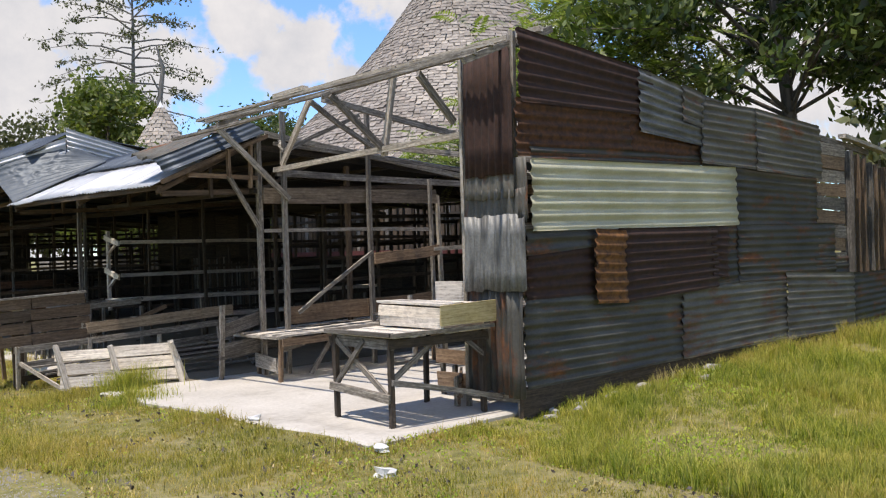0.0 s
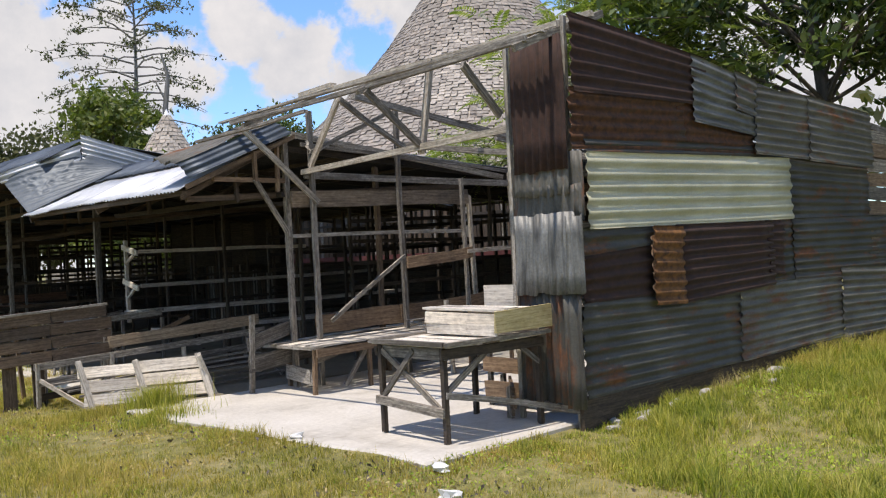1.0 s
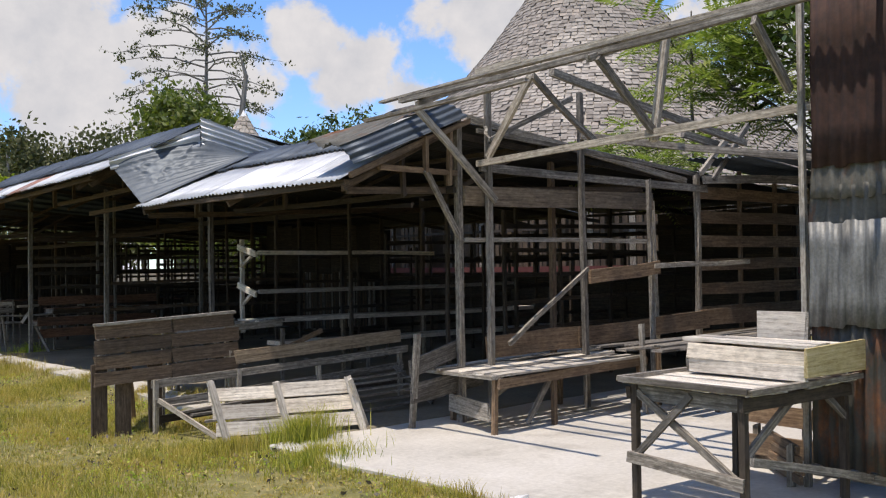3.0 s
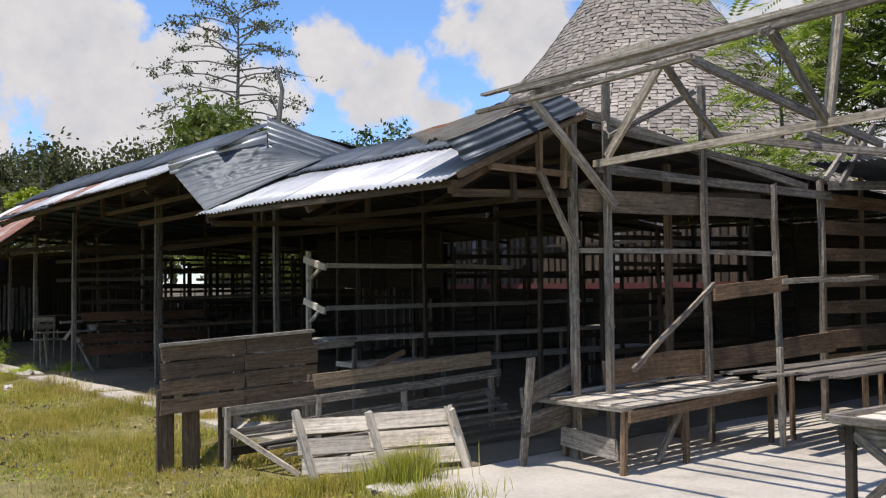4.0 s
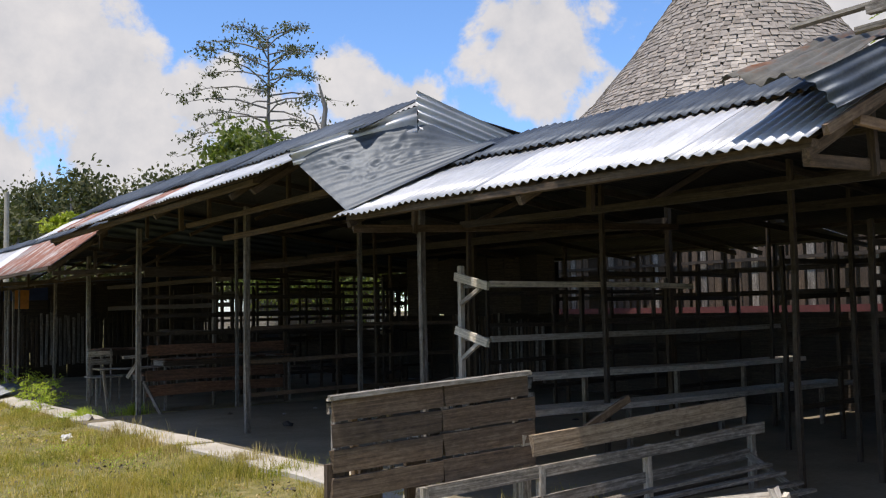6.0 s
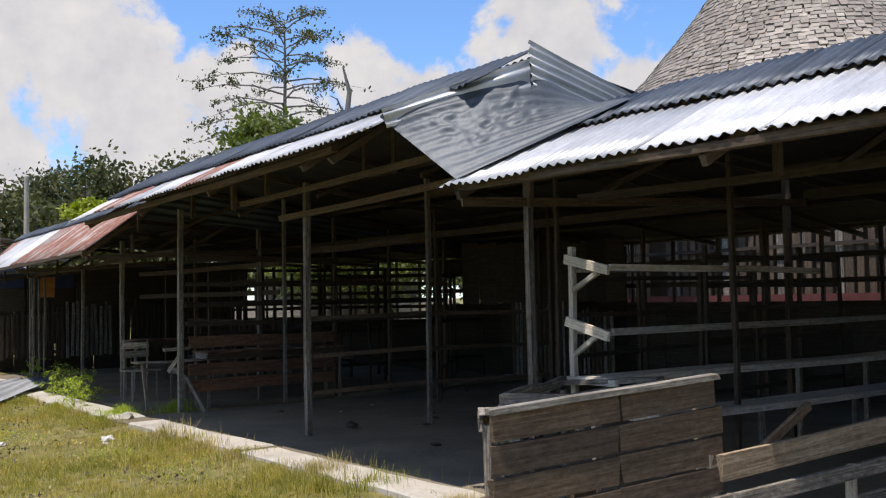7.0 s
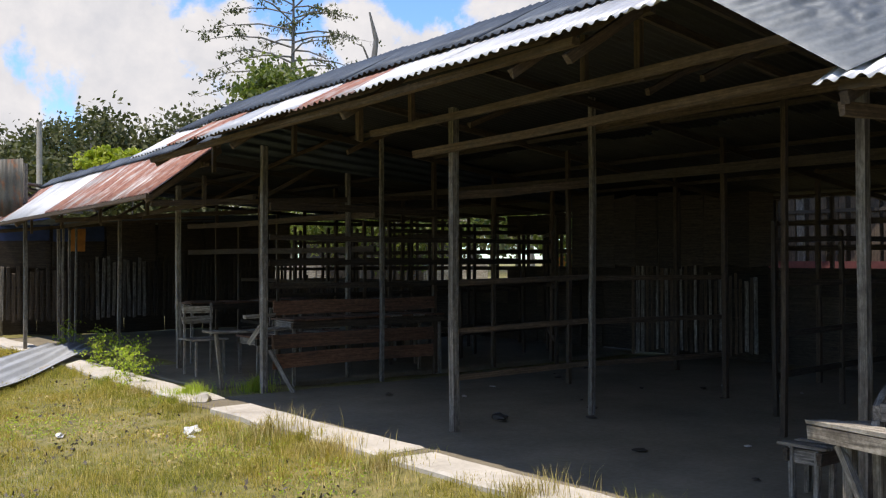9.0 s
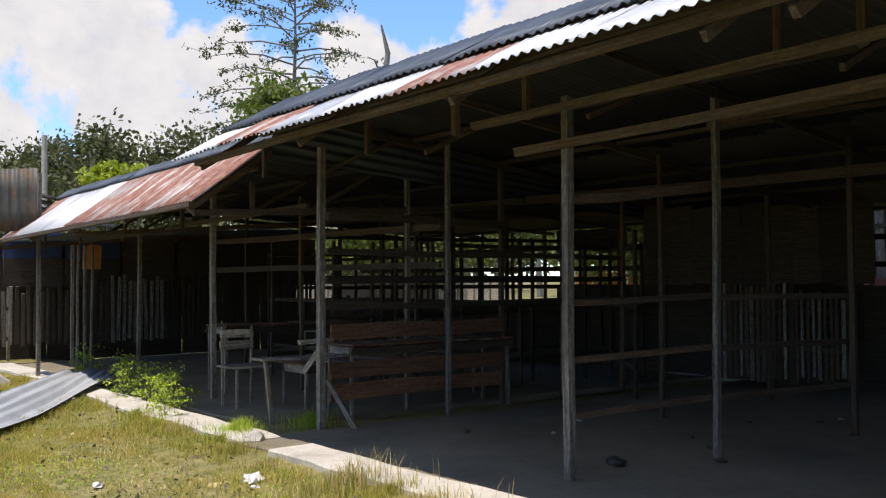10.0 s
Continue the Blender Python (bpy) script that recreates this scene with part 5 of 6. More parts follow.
def pavilion(name, cx, cy, profile, row, wide, toward, spread, label, singles, wall_r):
    ob = thing(name, (cx, cy, 0), label, "pavilion", "shingled pavilions")
    verts, faces, seg = [], [], 48
    for z, r in profile:
        verts += [(cx + r * math.cos(2 * math.pi * i / seg), cy + r * math.sin(2 * math.pi * i / seg), z - 0.03) for i in range(seg)]
    for k in range(len(profile) - 1):
        faces += [(k * seg + i, (k + 1) * seg + i, (k + 1) * seg + (i + 1) % seg, k * seg + (i + 1) % seg) for i in range(seg)]
    roof = part_mesh("roof", verts, faces, SHINGLE, ob, "conical shingle roof", True)
    wall_v, wall_f = [], []
    top_z = profile[-1][0] + 0.1
    for z in (-0.2, top_z):
        wall_v += [(cx + wall_r * math.cos(2 * math.pi * i / seg), cy + wall_r * math.sin(2 * math.pi * i / seg), z) for i in range(seg)]
    wall_f = [(i, (i + 1) % seg, seg + (i + 1) % seg, seg + i) for i in range(seg)]
    part_mesh("wall", wall_v, wall_f, DARK_WOOD, ob, "round dark board wall")
    # rows of shingles on the seen side
    pieces = []
    z = profile[-1][0]
    z_top = profile[0][0]
    while z < z_top - 0.2:
        r = profile_radius(z, profile)
        r2 = profile_radius(z + 0.1, profile)
        slope = math.atan2(0.1, max(1e-4, r - r2))
        n = max(5, int(2 * spread * r / wide))
        for i in range(n):
            a = toward - spread + 2 * spread * (i + rnd.uniform(0.35, 0.65)) / n
            pieces.append((a, z + rnd.uniform(-0.015, 0.015), r, slope, wide * rnd.uniform(0.82, 1.04), row * rnd.uniform(1.25, 1.5)))
        z += row * math.sin(slope)
    order = sorted(range(len(pieces)), key=lambda i: abs(pieces[i][0] - toward) + abs(pieces[i][1] - (profile[-1][0] + 3.2)) * 0.25)
    single = set(order[:singles])
    local = [(-.5, 0, 0), (.5, 0, 0), (.5, 1, 0), (-.5, 1, 0), (-.5, 0, 1), (.5, 0, 1), (.5, 1, 1), (-.5, 1, 1)]
    unit = mesh_of("shingle", local, BOX_FACES, SHINGLE)
    jv, jf = [], []
    for i, (a, pz, r, slope, w, h) in enumerate(pieces):
        out = Vector((math.cos(a), math.sin(a), 0))
        side = Vector((-math.sin(a), math.cos(a), 0))
        up = (-out * math.cos(slope) + Vector((0, 0, 1)) * math.sin(slope)).normalized()
        up = (up - 0.11 * side.cross(up) * (1 if side.cross(up).dot(out) > 0 else -1)).normalized()
        nrm = side.cross(up).normalized()
        if nrm.dot(out) < 0:
            nrm = -nrm
        at = Vector((cx, cy, pz)) + out * (r + 0.035 + rnd.uniform(0, 0.012))
        m = Matrix.Translation(at) @ Matrix((side * w, up * h, nrm * 0.022)).transposed().to_4x4()
        if i in single:
            s = new("shingle", unit)
            s.matrix_basis = m
            attach(s, roof)
        else:
            k = len(jv)
            jv += [m @ Vector(v) for v in local]
            jf += [tuple(k + q for q in f) for f in BOX_FACES]
    rest = part_mesh("shingle_cover", jv, jf, SHINGLE, ob)
    tagged(rest, "rows of weathered grey shingles", "", "", "stuff")
    return ob


TOWARD = math.atan2(-15, -21)
pavilion("shingled_pavilion", 21.98, 20.9, ((12.3, 0.25), (10.6, 0.85), (9.05, 1.68), (7.6, 2.75), (6.4, 3.78), (5.6, 4.62), (4.3, 6.0), (3.0, 7.5)), 0.138, 0.175, TOWARD, 1.75, "tall conical pavilion roof of weathered wooden shingles", 300, 6.2)
small = pavilion("shingled_pavilion", 24.67, 45.39, ((9.0, 0.12), (7.1, 1.2), (5.0, 2.5), (3.0, 3.9)), 0.24, 0.26, math.atan2(-45, -24), 1.7, "small far conical shingle roof with white cap", 60, 3.2)
cv = [(24.67 + 0.3 * math.cos(i * math.pi / 4), 45.39 + 0.3 * math.sin(i * math.pi / 4), 8.72) for i in range(8)] + [(24.67, 45.39, 9.3)]
part_mesh("cap", cv, [(i, (i + 1) % 8, 8) for i in range(8)] + [tuple(range(7, -1, -1))], CAP_WHITE, small, "white metal cap")


# ---- trees ----
def tube(path, radii, verts, faces, sides=6):
    k = len(verts)
    for i, p in enumerate(path):
        q = path[min(i + 1, len(path) - 1)] - path[max(i - 1, 0)]
        q = q.normalized() if q.length > 1e-6 else Vector((0, 0, 1))
        a = q.cross(Vector((0.31, 0.9, 0.2))).normalized()
        b = q.cross(a)
        for s in range(sides):
            w = 2 * math.pi * s / sides
            verts.append(p + (a * math.cos(w) + b * math.sin(w)) * radii[i])
    for i in range(len(path) - 1):
        for s in range(sides):
            s2 = (s + 1) % sides
            faces.append((k + i * sides + s, k + i * sides + s2, k + (i + 1) * sides + s2, k + (i + 1) * sides + s))


def leaf_mesh(name, centres, sizes, slim, material, seed, droop=0.3):
    """Loose leaves: each a bent lance of four corners, folded along its middle."""
    g = np.random.default_rng(seed)
    c = np.asarray(centres, float)
    n = len(c)
    d = g.normal(size=(n, 3))
    d[:, 2] -= droop
    d /= np.linalg.norm(d, axis=1)[:, None]
    s = np.cross(d, g.normal(size=(n, 3)))
    s /= np.linalg.norm(s, axis=1)[:, None] + 1e-9
    up = np.cross(d, s)
    ln = (np.asarray(sizes) * g.uniform(0.7, 1.25, n))[:, None]
    v = np.stack([c - d * ln * 0.5, c + s * ln * slim * 0.5 + up * ln * 0.06, c + d * ln * 0.5, c - s * ln * slim * 0.5 + up * ln * 0.06], 1).reshape(-1, 3)
    me = bpy.data.meshes.new(name)
    me.vertices.add(4 * n)
    me.vertices.foreach_set("co", v.astype(np.float32).ravel())
    me.loops.add(4 * n)
    me.loops.foreach_set("vertex_index", np.arange(4 * n, dtype=np.int32))
    me.polygons.add(n)
    me.polygons.foreach_set("loop_start", np.arange(0, 4 * n, 4, dtype=np.int32))
    me.materials.append(material)
    me.update(calc_edges=True)
    return me


def frond_mesh(name, centres, length, material, seed, pairs=9):
    """Feathery compound leaves: each a drooping stalk with pairs of slim leaflets."""
    g = np.random.default_rng(seed)
    c = np.asarray(centres, float)
    n = len(c)
    a = g.uniform(0, 2 * np.pi, n)
    d = np.stack([np.cos(a), np.sin(a), g.normal(0.05, 0.35, n)], 1)
    d /= np.linalg.norm(d, axis=1)[:, None]
    s = np.stack([-np.sin(a), np.cos(a), g.normal(0, 0.25, n)], 1)
    ln = length * g.uniform(0.7, 1.25, n)
    quads = []
    for k in range(pairs):
        f = (k + 0.6) / pairs
        at = c + d * (f * ln)[:, None]
        at[:, 2] -= 0.32 * ln * f * f
        leaf = (ln * 0.30 * (1 - 0.55 * abs(f - 0.4)))[:, None]
        for side in (-1, 1):
            w = s * side * 0.85 + d * 0.45
            w[:, 2] -= 0.22
            across = d * 0.085 * ln[:, None]
            quads.append(np.stack([at, at + w * leaf * 0.5 + across * 0.5, at + w * leaf, at + w * leaf * 0.45 - across * 0.5], 1))
    v = np.concatenate(quads).reshape(-1, 3)
    m = len(v) // 4
    me = bpy.data.meshes.new(name)
    me.vertices.add(4 * m)
    me.vertices.foreach_set("co", v.astype(np.float32).ravel())
    me.loops.add(4 * m)
    me.loops.foreach_set("vertex_index", np.arange(4 * m, dtype=np.int32))
    me.polygons.add(m)
    me.polygons.foreach_set("loop_start", np.arange(0, 4 * m, 4, dtype=np.int32))
    me.materials.append(material)
    me.update(calc_edges=True)
    return me


def tall_sparse_tree(x, y, height, label):
    """A straight stem with spreading, almost level limbs and leaf tufts along their outer halves."""
    g = random.Random(21)
    ob = thing("sparse_tree", (x, y, -0.1), label, "tree")
    verts, faces, centres = [], [], []
    tube([Vector((x + 0.12 * math.sin(i), y, height * i / 9 - 0.2)) for i in range(10)], [0.46 * (1 - 0.1 * i) + 0.03 for i in range(10)], verts, faces, 8)
    limbs = 40
    for i in range(limbs):
        f = i / (limbs - 1)
        z = lerp(0.56, 0.985, f) * height
        a = 2.4 * i + g.uniform(-.3, .3)
        out = Vector((math.cos(a), math.sin(a), 0))
        reach = (lerp(12.0, 6.6, f ** 1.2) if f < 0.95 else 4.2) * g.uniform(0.7, 1.05) * (1.0 - 0.16 * (out.x * 0.88 - out.y * 0.48))
        rise = lerp(0.10, 0.55, f)
        pts = [Vector((x, y, z)) + out * reach * k + Vector((g.uniform(-.25, .25), g.uniform(-.25, .25), reach * (rise * k - 0.32 * k * k))) for k in (0, .33, .66, 1)]
        tube(pts, [0.13 * (1 - 0.5 * f), 0.085, 0.05, 0.02], verts, faces, 4)
        for k in range(11 if f > 0.6 else 8):
            u = g.uniform(0.48, 1.0)
            on = pts[1].lerp(pts[2], (u - .33) / .33) if u < .66 else pts[2].lerp(pts[3], (u - .66) / .34)
            tip = on + Vector((g.gauss(0, .75), g.gauss(0, .75), g.uniform(-.35, .5)))
            tube([on, tip], [0.035, 0.015], verts, faces, 3)
            for _ in range(g.randint(5, 13)):
                centres.append((tip.x + g.gauss(0, .36), tip.y + g.gauss(0, .36), tip.z + g.gauss(-0.1, .2)))
    part_mesh("trunk", verts, faces, BARK_GREY, ob, "", True)
    attach(new("crown", leaf_mesh("crown", centres, np.full(len(centres), 0.42), 0.5, LEAF_SPARSE, 21, 0.9)), ob)


def tree(name, x, y, z0, height, crown_r, crown_z, limbs, per_clump, clump_r, leaf, slim, material, trunk_r, label, seed, bark_m=None, lean=(0, 0), flat=0.75, twigs=3, category="tree", group="", frond=0.0):
    g = random.Random(seed)
    ob = thing(name, (x, y, z0), label, category, group)
    verts, faces, centres = [], [], []
    top = Vector((x + lean[0], y + lean[1], z0 + height))
    base = Vector((x, y, z0 - 0.2))
    path = [base.lerp(top, f) + Vector((g.uniform(-1, 1), g.uniform(-1, 1), 0)) * 0.02 * height * (f * (1 - f) * 3) for f in (0, .2, .4, .6, .8, 1)]
    tube(path, [trunk_r * (1 - 0.85 * f) for f in (0, .2, .4, .6, .8, 1)], verts, faces, 8)
    mid = Vector((x + lean[0] * 0.7, y + lean[1] * 0.7, crown_z))
    high = max(0.5, (z0 + height - crown_z) * 1.0)
    for i in range(limbs):
        a = 2 * math.pi * (i * 0.618 + g.uniform(-.06, .06))
        f = (i + 0.5) / limbs
        el = lerp(-0.55, 1.0, f) + g.uniform(-.15, .15)
        rr = crown_r * math.sqrt(max(0.05, 1 - (min(1, abs(el)) ** 2) * 0.85)) * g.uniform(0.65, 1.0)
        end = mid + Vector((math.cos(a) * rr, math.sin(a) * rr, el * high * flat))
        hf = min(0.95, max(0.25, (end.z - (0.35 * rr) - z0) / height))
        start = base.lerp(top, hf)
        knee = start.lerp(end, 0.5) + Vector((g.uniform(-.1, .1), g.uniform(-.1, .1), 0.12)) * rr
        tube([start, knee, end], [trunk_r * 0.32 * (1.1 - hf), trunk_r * 0.2, trunk_r * 0.06], verts, faces, 5)
        spots = [end, knee.lerp(end, 0.55)]
        for _ in range(twigs):
            e2 = knee.lerp(end, g.uniform(0.3, 1)) + Vector((g.gauss(0, 1), g.gauss(0, 1), g.gauss(0, .6))) * crown_r * 0.22
            tube([knee.lerp(end, 0.5), e2], [trunk_r * 0.08, trunk_r * 0.03], verts, faces, 4)
            spots.append(e2)
        for s in spots:
            k = clump_r * g.uniform(0.6, 1.2)
            for _ in range(per_clump):
                centres.append((s.x + g.gauss(0, k * 0.55), s.y + g.gauss(0, k * 0.55), s.z + g.gauss(0, k * 0.36)))
    part_mesh("trunk", verts, faces, bark_m or BARK, ob, "", True)
    crown = new("crown", frond_mesh("crown", centres, frond, material, seed) if frond else leaf_mesh("crown", centres, np.full(len(centres), leaf), slim, material, seed))
    attach(crown, ob)
    return ob


tree("broadleaf_tree", 15.6, 7.0, -0.1, 8.6, 3.7, 5.7, 54, 95, 0.52, 0.20, 0.40, LEAF_DARK, 0.17, "large dark leafy tree behind the tin wall", 11, lean=(-0.9, 0.5), flat=0.95)
tree("broadleaf_tree", 17.5, 3.2, -0.1, 8.0, 3.4, 5.0, 40, 90, 0.52, 0.20, 0.40, LEAF_DARK, 0.16, "large dark leafy tree behind the tin wall", 12, lean=(-0.3, 0.9), flat=0.95)
tree("feathery_tree", 13.3, 9.5, -0.1, 5.8, 2.0, 4.2, 32, 7, 0.40, 0.1, 0.3, LEAF_MID, 0.09, "bright green feathery tree behind the stall", 13, flat=0.9, frond=0.5)
tree("feathery_tree", 13.9, 11.9, -0.1, 5.6, 1.5, 4.9, 12, 3, 0.35, 0.11, 0.3, LEAF_MID, 0.07, "slim feathery tree near the pavilion", 14, flat=0.6, frond=0.5)
tree("shrub", 10.9, 10.6, 1.6, 1.6, 1.05, 2.75, 16, 5, 0.30, 0.10, 0.34, LEAF_MID, 0.04, "green shrub showing above the low roof", 15, flat=0.6, category="shrub", frond=0.34)
tall_sparse_tree(50.6, 99.0, 31.5, "tall sparse tree with level grey branches")
tree("green_tree", 33.0, 69.0, -0.1, 14.3, 3.8, 10.0, 24, 60, 1.1, 0.5, 0.5, LEAF_OLIVE, 0.3, "rounded green tree beyond the sheds", 22, flat=0.95)
tree("green_tree", 38.5, 57.0, -0.1, 11.2, 3.2, 8.0, 18, 60, 0.9, 0.4, 0.5, LEAF_DARK, 0.22, "dark tree beyond the sheds", 23, flat=0.9)
tree("lime_tree", 12.75, 44.8, -0.1, 5.5, 0.7, 4.7, 12, 45, 0.3, 0.2, 0.5, LEAF_LIME, 0.07, "young lime green tree beyond the shed", 24, flat=0.7)
tree("lime_tree", 14.9, 47.6, -0.1, 5.7, 0.5, 5.2, 8, 35, 0.26, 0.2, 0.5, LEAF_LIME, 0.06, "young lime green tree beyond the shed", 25, flat=0.6)

for k, (tx, ty, th, tr) in enumerate(((19.5, 27.5, 5.0, 2.4), (23.5, 33.5, 6.5, 3.0), (18.5, 37.0, 5.5, 2.6), (27.0, 28.5, 6.0, 2.8))):
    tree("green_tree", tx, ty, -0.1, th, tr, th * 0.55, 22, 110, 0.8, 0.2, 0.45, LEAF_DARK if k % 2 else LEAF_OLIVE, 0.14, "leafy green tree behind the sheds", 30 + k, flat=0.95, group="trees behind the sheds")
shelter = thing("small_shelter", (21.5, 31.0, 0), "small orange-walled shelter beyond the sheds", "shelter")
for k in range(6):
    board(shelter, "wall_board", (20.4 + 0.36 * k, 30.6 - 0.3 * k, 0.95), (20.74 + 0.36 * k, 30.32 - 0.3 * k, 0.95), 1.1, 0.03, ORANGE, wobble=0.003)
for px, py in ((20.4, 30.6), (22.5, 28.8)):
    post(shelter, px, py, -0.2, 2.3, 0.12, PALE_WOOD)
corrugated(shelter, "roof_sheet", (20.0, 30.3, 2.2), (20.9, 31.3, 2.5), (22.3, 28.4, 2.2), (23.2, 29.4, 2.5), ZINC_WHITE, along=2)

pale_fence = thing("panel_fence", (23.0, 43.6, 0), "low pale panel fence far beyond the sheds", "fence")
for k in range(16):
    ax, ay = lerp(18.6, 27.0, k / 16), lerp(46.5, 40.7, k / 16)
    bx, by = lerp(18.6, 27.0, (k + 0.94) / 16), lerp(46.5, 40.7, (k + 0.94) / 16)
    board(pale_fence, "panel", (ax, ay, 0.75), (bx, by, 0.75 + rnd.uniform(-.02, .02)), 1.15, 0.04, PALE_WOOD, wobble=0.004)
    post(pale_fence, ax, ay, -0.2, 1.42, 0.16, GREY_WOOD)

snag = thing("dead_trunk", (25.6, 47.0, 0), "bare grey dead tree trunk", "tree")
sv, sf = [], []
tube([Vector(p) for p in ((25.6, 47, -0.2), (25.7, 47, 6), (25.5, 47, 9.5), (25.7, 46.9, 11.3), (25.35, 46.9, 12.5))], [0.24, 0.2, 0.15, 0.12, 0.04], sv, sf, 7)
tube([Vector(p) for p in ((25.55, 47, 10.0), (25.0, 46.9, 10.9), (24.6, 46.9, 11.0))], [0.06, 0.04, 0.015], sv, sf, 5)
part_mesh("trunk", sv, sf, BARK_GREY, snag, "", True)
pole = thing("utility_pole", (9.87, 42.16, 0), "plain grey utility pole", "pole")
pv, pf = [], []
tube([Vector((9.87, 42.16, -0.3)), Vector((9.87, 42.16, 5.7))], [0.11, 0.08], pv, pf, 10)
part_mesh("shaft", pv, pf, STONE, pole, "", True)


def far_woods():
    """Woodland all round, denser and better seen beyond the sheds."""
    g = np.random.default_rng(5)
    centres, sizes = [], []
    tv, tf = [], []
    for ring, (r0, r1, n) in enumerate(((74, 96, 70), (95, 130, 90))):
        for i in range(n):
            a = 2 * math.pi * (i + g.uniform(-.3, .3)) / n
            seen = 0.85 < a < 1.75
            for _ in range(3 if seen else 1):
                aa, rr = a + g.uniform(-.03, .03), g.uniform(r0, r1)
                px, py = rr * math.cos(aa), 8 + rr * math.sin(aa)
                h = g.uniform(10.3, 14.6) * (1.0 if ring == 0 else 1.18)
                tube([Vector((px, py, -0.3)), Vector((px + g.uniform(-1, 1), py, h * 0.8))], [0.28, 0.1], tv, tf, 5)
                k = 2600 if seen else 110
                lumps = g.uniform(-1, 1, (12, 3)) * (3.0, 3.0, h * 0.36) + (px, py, h * 0.58)
                w = g.integers(0, 12, k)
                c = lumps[w] + g.normal(size=(k, 3)) * (1.0, 1.0, 0.75)
                centres.append(c)
                sizes.append(np.full(k, 0.5 if seen else 1.6))
    crown = tagged(new("far_woods", leaf_mesh("far_woods", np.concatenate(centres), np.concatenate(sizes), 0.6, LEAF_FAR, 3)), "hazy dark green woodland in the distance", "woods", "", "stuff")
    part_mesh("trunks", tv, tf, BARK_GREY, crown)


far_woods()


# ---- grass ----
def in_slab(x, y):
    a = (x > 4.42) & (y > 5.28) & (y < 9.52)
    b = (x > 4.95) & (y > 9.5) & (y < 20.05)
    c = (x > 5.12) & (y > 20.7) & (y < 24) | (x > 5.24) & (y >= 24) & (y < 29.5)
    return a | b | c


def height_np(x, y):
    return np.array([ground_height(a, b) for a, b in zip(x, y)])


def blades(name, x, y, tall, width, material, seed, label, lean=1.1, wild=1.0):
    g = np.random.default_rng(seed)
    n = len(x)
    z = height_np(x, y)
    p = np.array([noise.noise(Vector((i * 0.9, j * 0.9, 3.0 + seed))) for i, j in zip(x, y)])
    q = np.array([noise.noise(Vector((i * 6.0, j * 6.0, 8.0 + seed))) for i, j in zip(x, y)])
    h = tall * g.uniform(0.5, 1.35, n) * np.clip(1.0 + wild * 1.3 * p, 0.5, 1.8) * np.clip(1.0 + wild * 1.5 * q, 0.4, 1.8)
    a = g.uniform(0, 2 * np.pi, n)
    dx, dy = np.cos(a), np.sin(a)
    out = h * g.uniform(0.1, lean, n)
    w = width * g.uniform(0.6, 1.3, n)
    base = np.stack([x, y, z - 0.01], 1)
    side = np.stack([-dy, dx, 0 * dx], 1) * w[:, None]
    mid = base + np.stack([dx * out * 0.35, dy * out * 0.35, h * 0.6], 1)
    tip = base + np.stack([dx * out, dy * out, h], 1)
    v = np.stack([base - side, base + side, mid + side * 0.7, tip, mid - side * 0.7], 1).reshape(-1, 3)
    me = bpy.data.meshes.new(name)
    me.vertices.add(5 * n)
    me.vertices.foreach_set("co", v.astype(np.float32).ravel())
    me.loops.add(7 * n)
    me.loops.foreach_set("vertex_index", (5 * np.arange(n)[:, None] + np.array([0, 1, 2, 4, 2, 3, 4])).astype(np.int32).ravel())
    me.polygons.add(2 * n)
    me.polygons.foreach_set("loop_start", (7 * np.arange(n)[:, None] + np.array([0, 4])).astype(np.int32).ravel())
    me.materials.append(material)
    me.update(calc_edges=True)
    return tagged(new(name, me), label, "grass", "", "stuff")


def scatter(n, x0, x1, y0, y1, seed, patch_scale=0.6, low=-0.25, sharp=2.0):
    g = np.random.default_rng(seed)
    x, y = g.uniform(x0, x1, n), g.uniform(y0, y1, n)
    keep = ~in_slab(x, y)
    x, y = x[keep], y[keep]
    p = np.array([noise.noise(Vector((a * patch_scale, b * patch_scale, seed))) for a, b in zip(x, y)])
    keep = g.uniform(0, 1, len(x)) < np.clip((p - low) * sharp, 0.03, 1)
    gravel = (x < 3.3) & (y > 5.4) & (y < 9.5) & ((x - 2.2) ** 2 / 0.25 + (y - 6.3) ** 2 / 0.8 < 1)
    keep &= ~(gravel & (g.uniform(0, 1, len(x)) < 0.9))
    return x[keep], y[keep]


x, y = scatter(420000, 1.6, 5.6, 1.5, 28, 31, 0.6, -0.55)
blades("meadow_grass", x, y, 0.050, 0.0026, GRASS, 41, "sunlit yellow-green meadow grass")
x, y = scatter(380000, 5.0, 16.0, -0.5, 5.16, 32, 0.6, -0.7)
blades("meadow_grass", x, y, 0.072, 0.0032, GRASS_GREEN, 42, "long green grass before the tin wall")
x, y = scatter(90000, 1.6, 6.0, 1.0, 28, 33, 0.9, -0.05, 2.0)
blades("dry_grass", x, y, 0.048, 0.0024, GRASS_DRY, 43, "dry straw-coloured grass")
x, y = scatter(30000, 5.0, 15.0, 0, 5.1, 34, 0.9, 0.0, 2.0)
blades("dry_grass", x, y, 0.075, 0.0028, GRASS_DRY, 44, "dry straw-coloured grass")


def ground_cover(name, n, x0, x1, y0, y1, size, material, seed, label, scale=0.8, low=0.0):
    x, y = scatter(n, x0, x1, y0, y1, seed, scale, low, 3.0)
    z = height_np(x, y) + np.random.default_rng(seed).uniform(0.0, 0.035, len(x))
    tagged(new(name, leaf_mesh(name, np.stack([x, y, z], 1), np.full(len(x), size), 0.55, material, seed, 0.0)), label, "ground cover", "", "stuff")


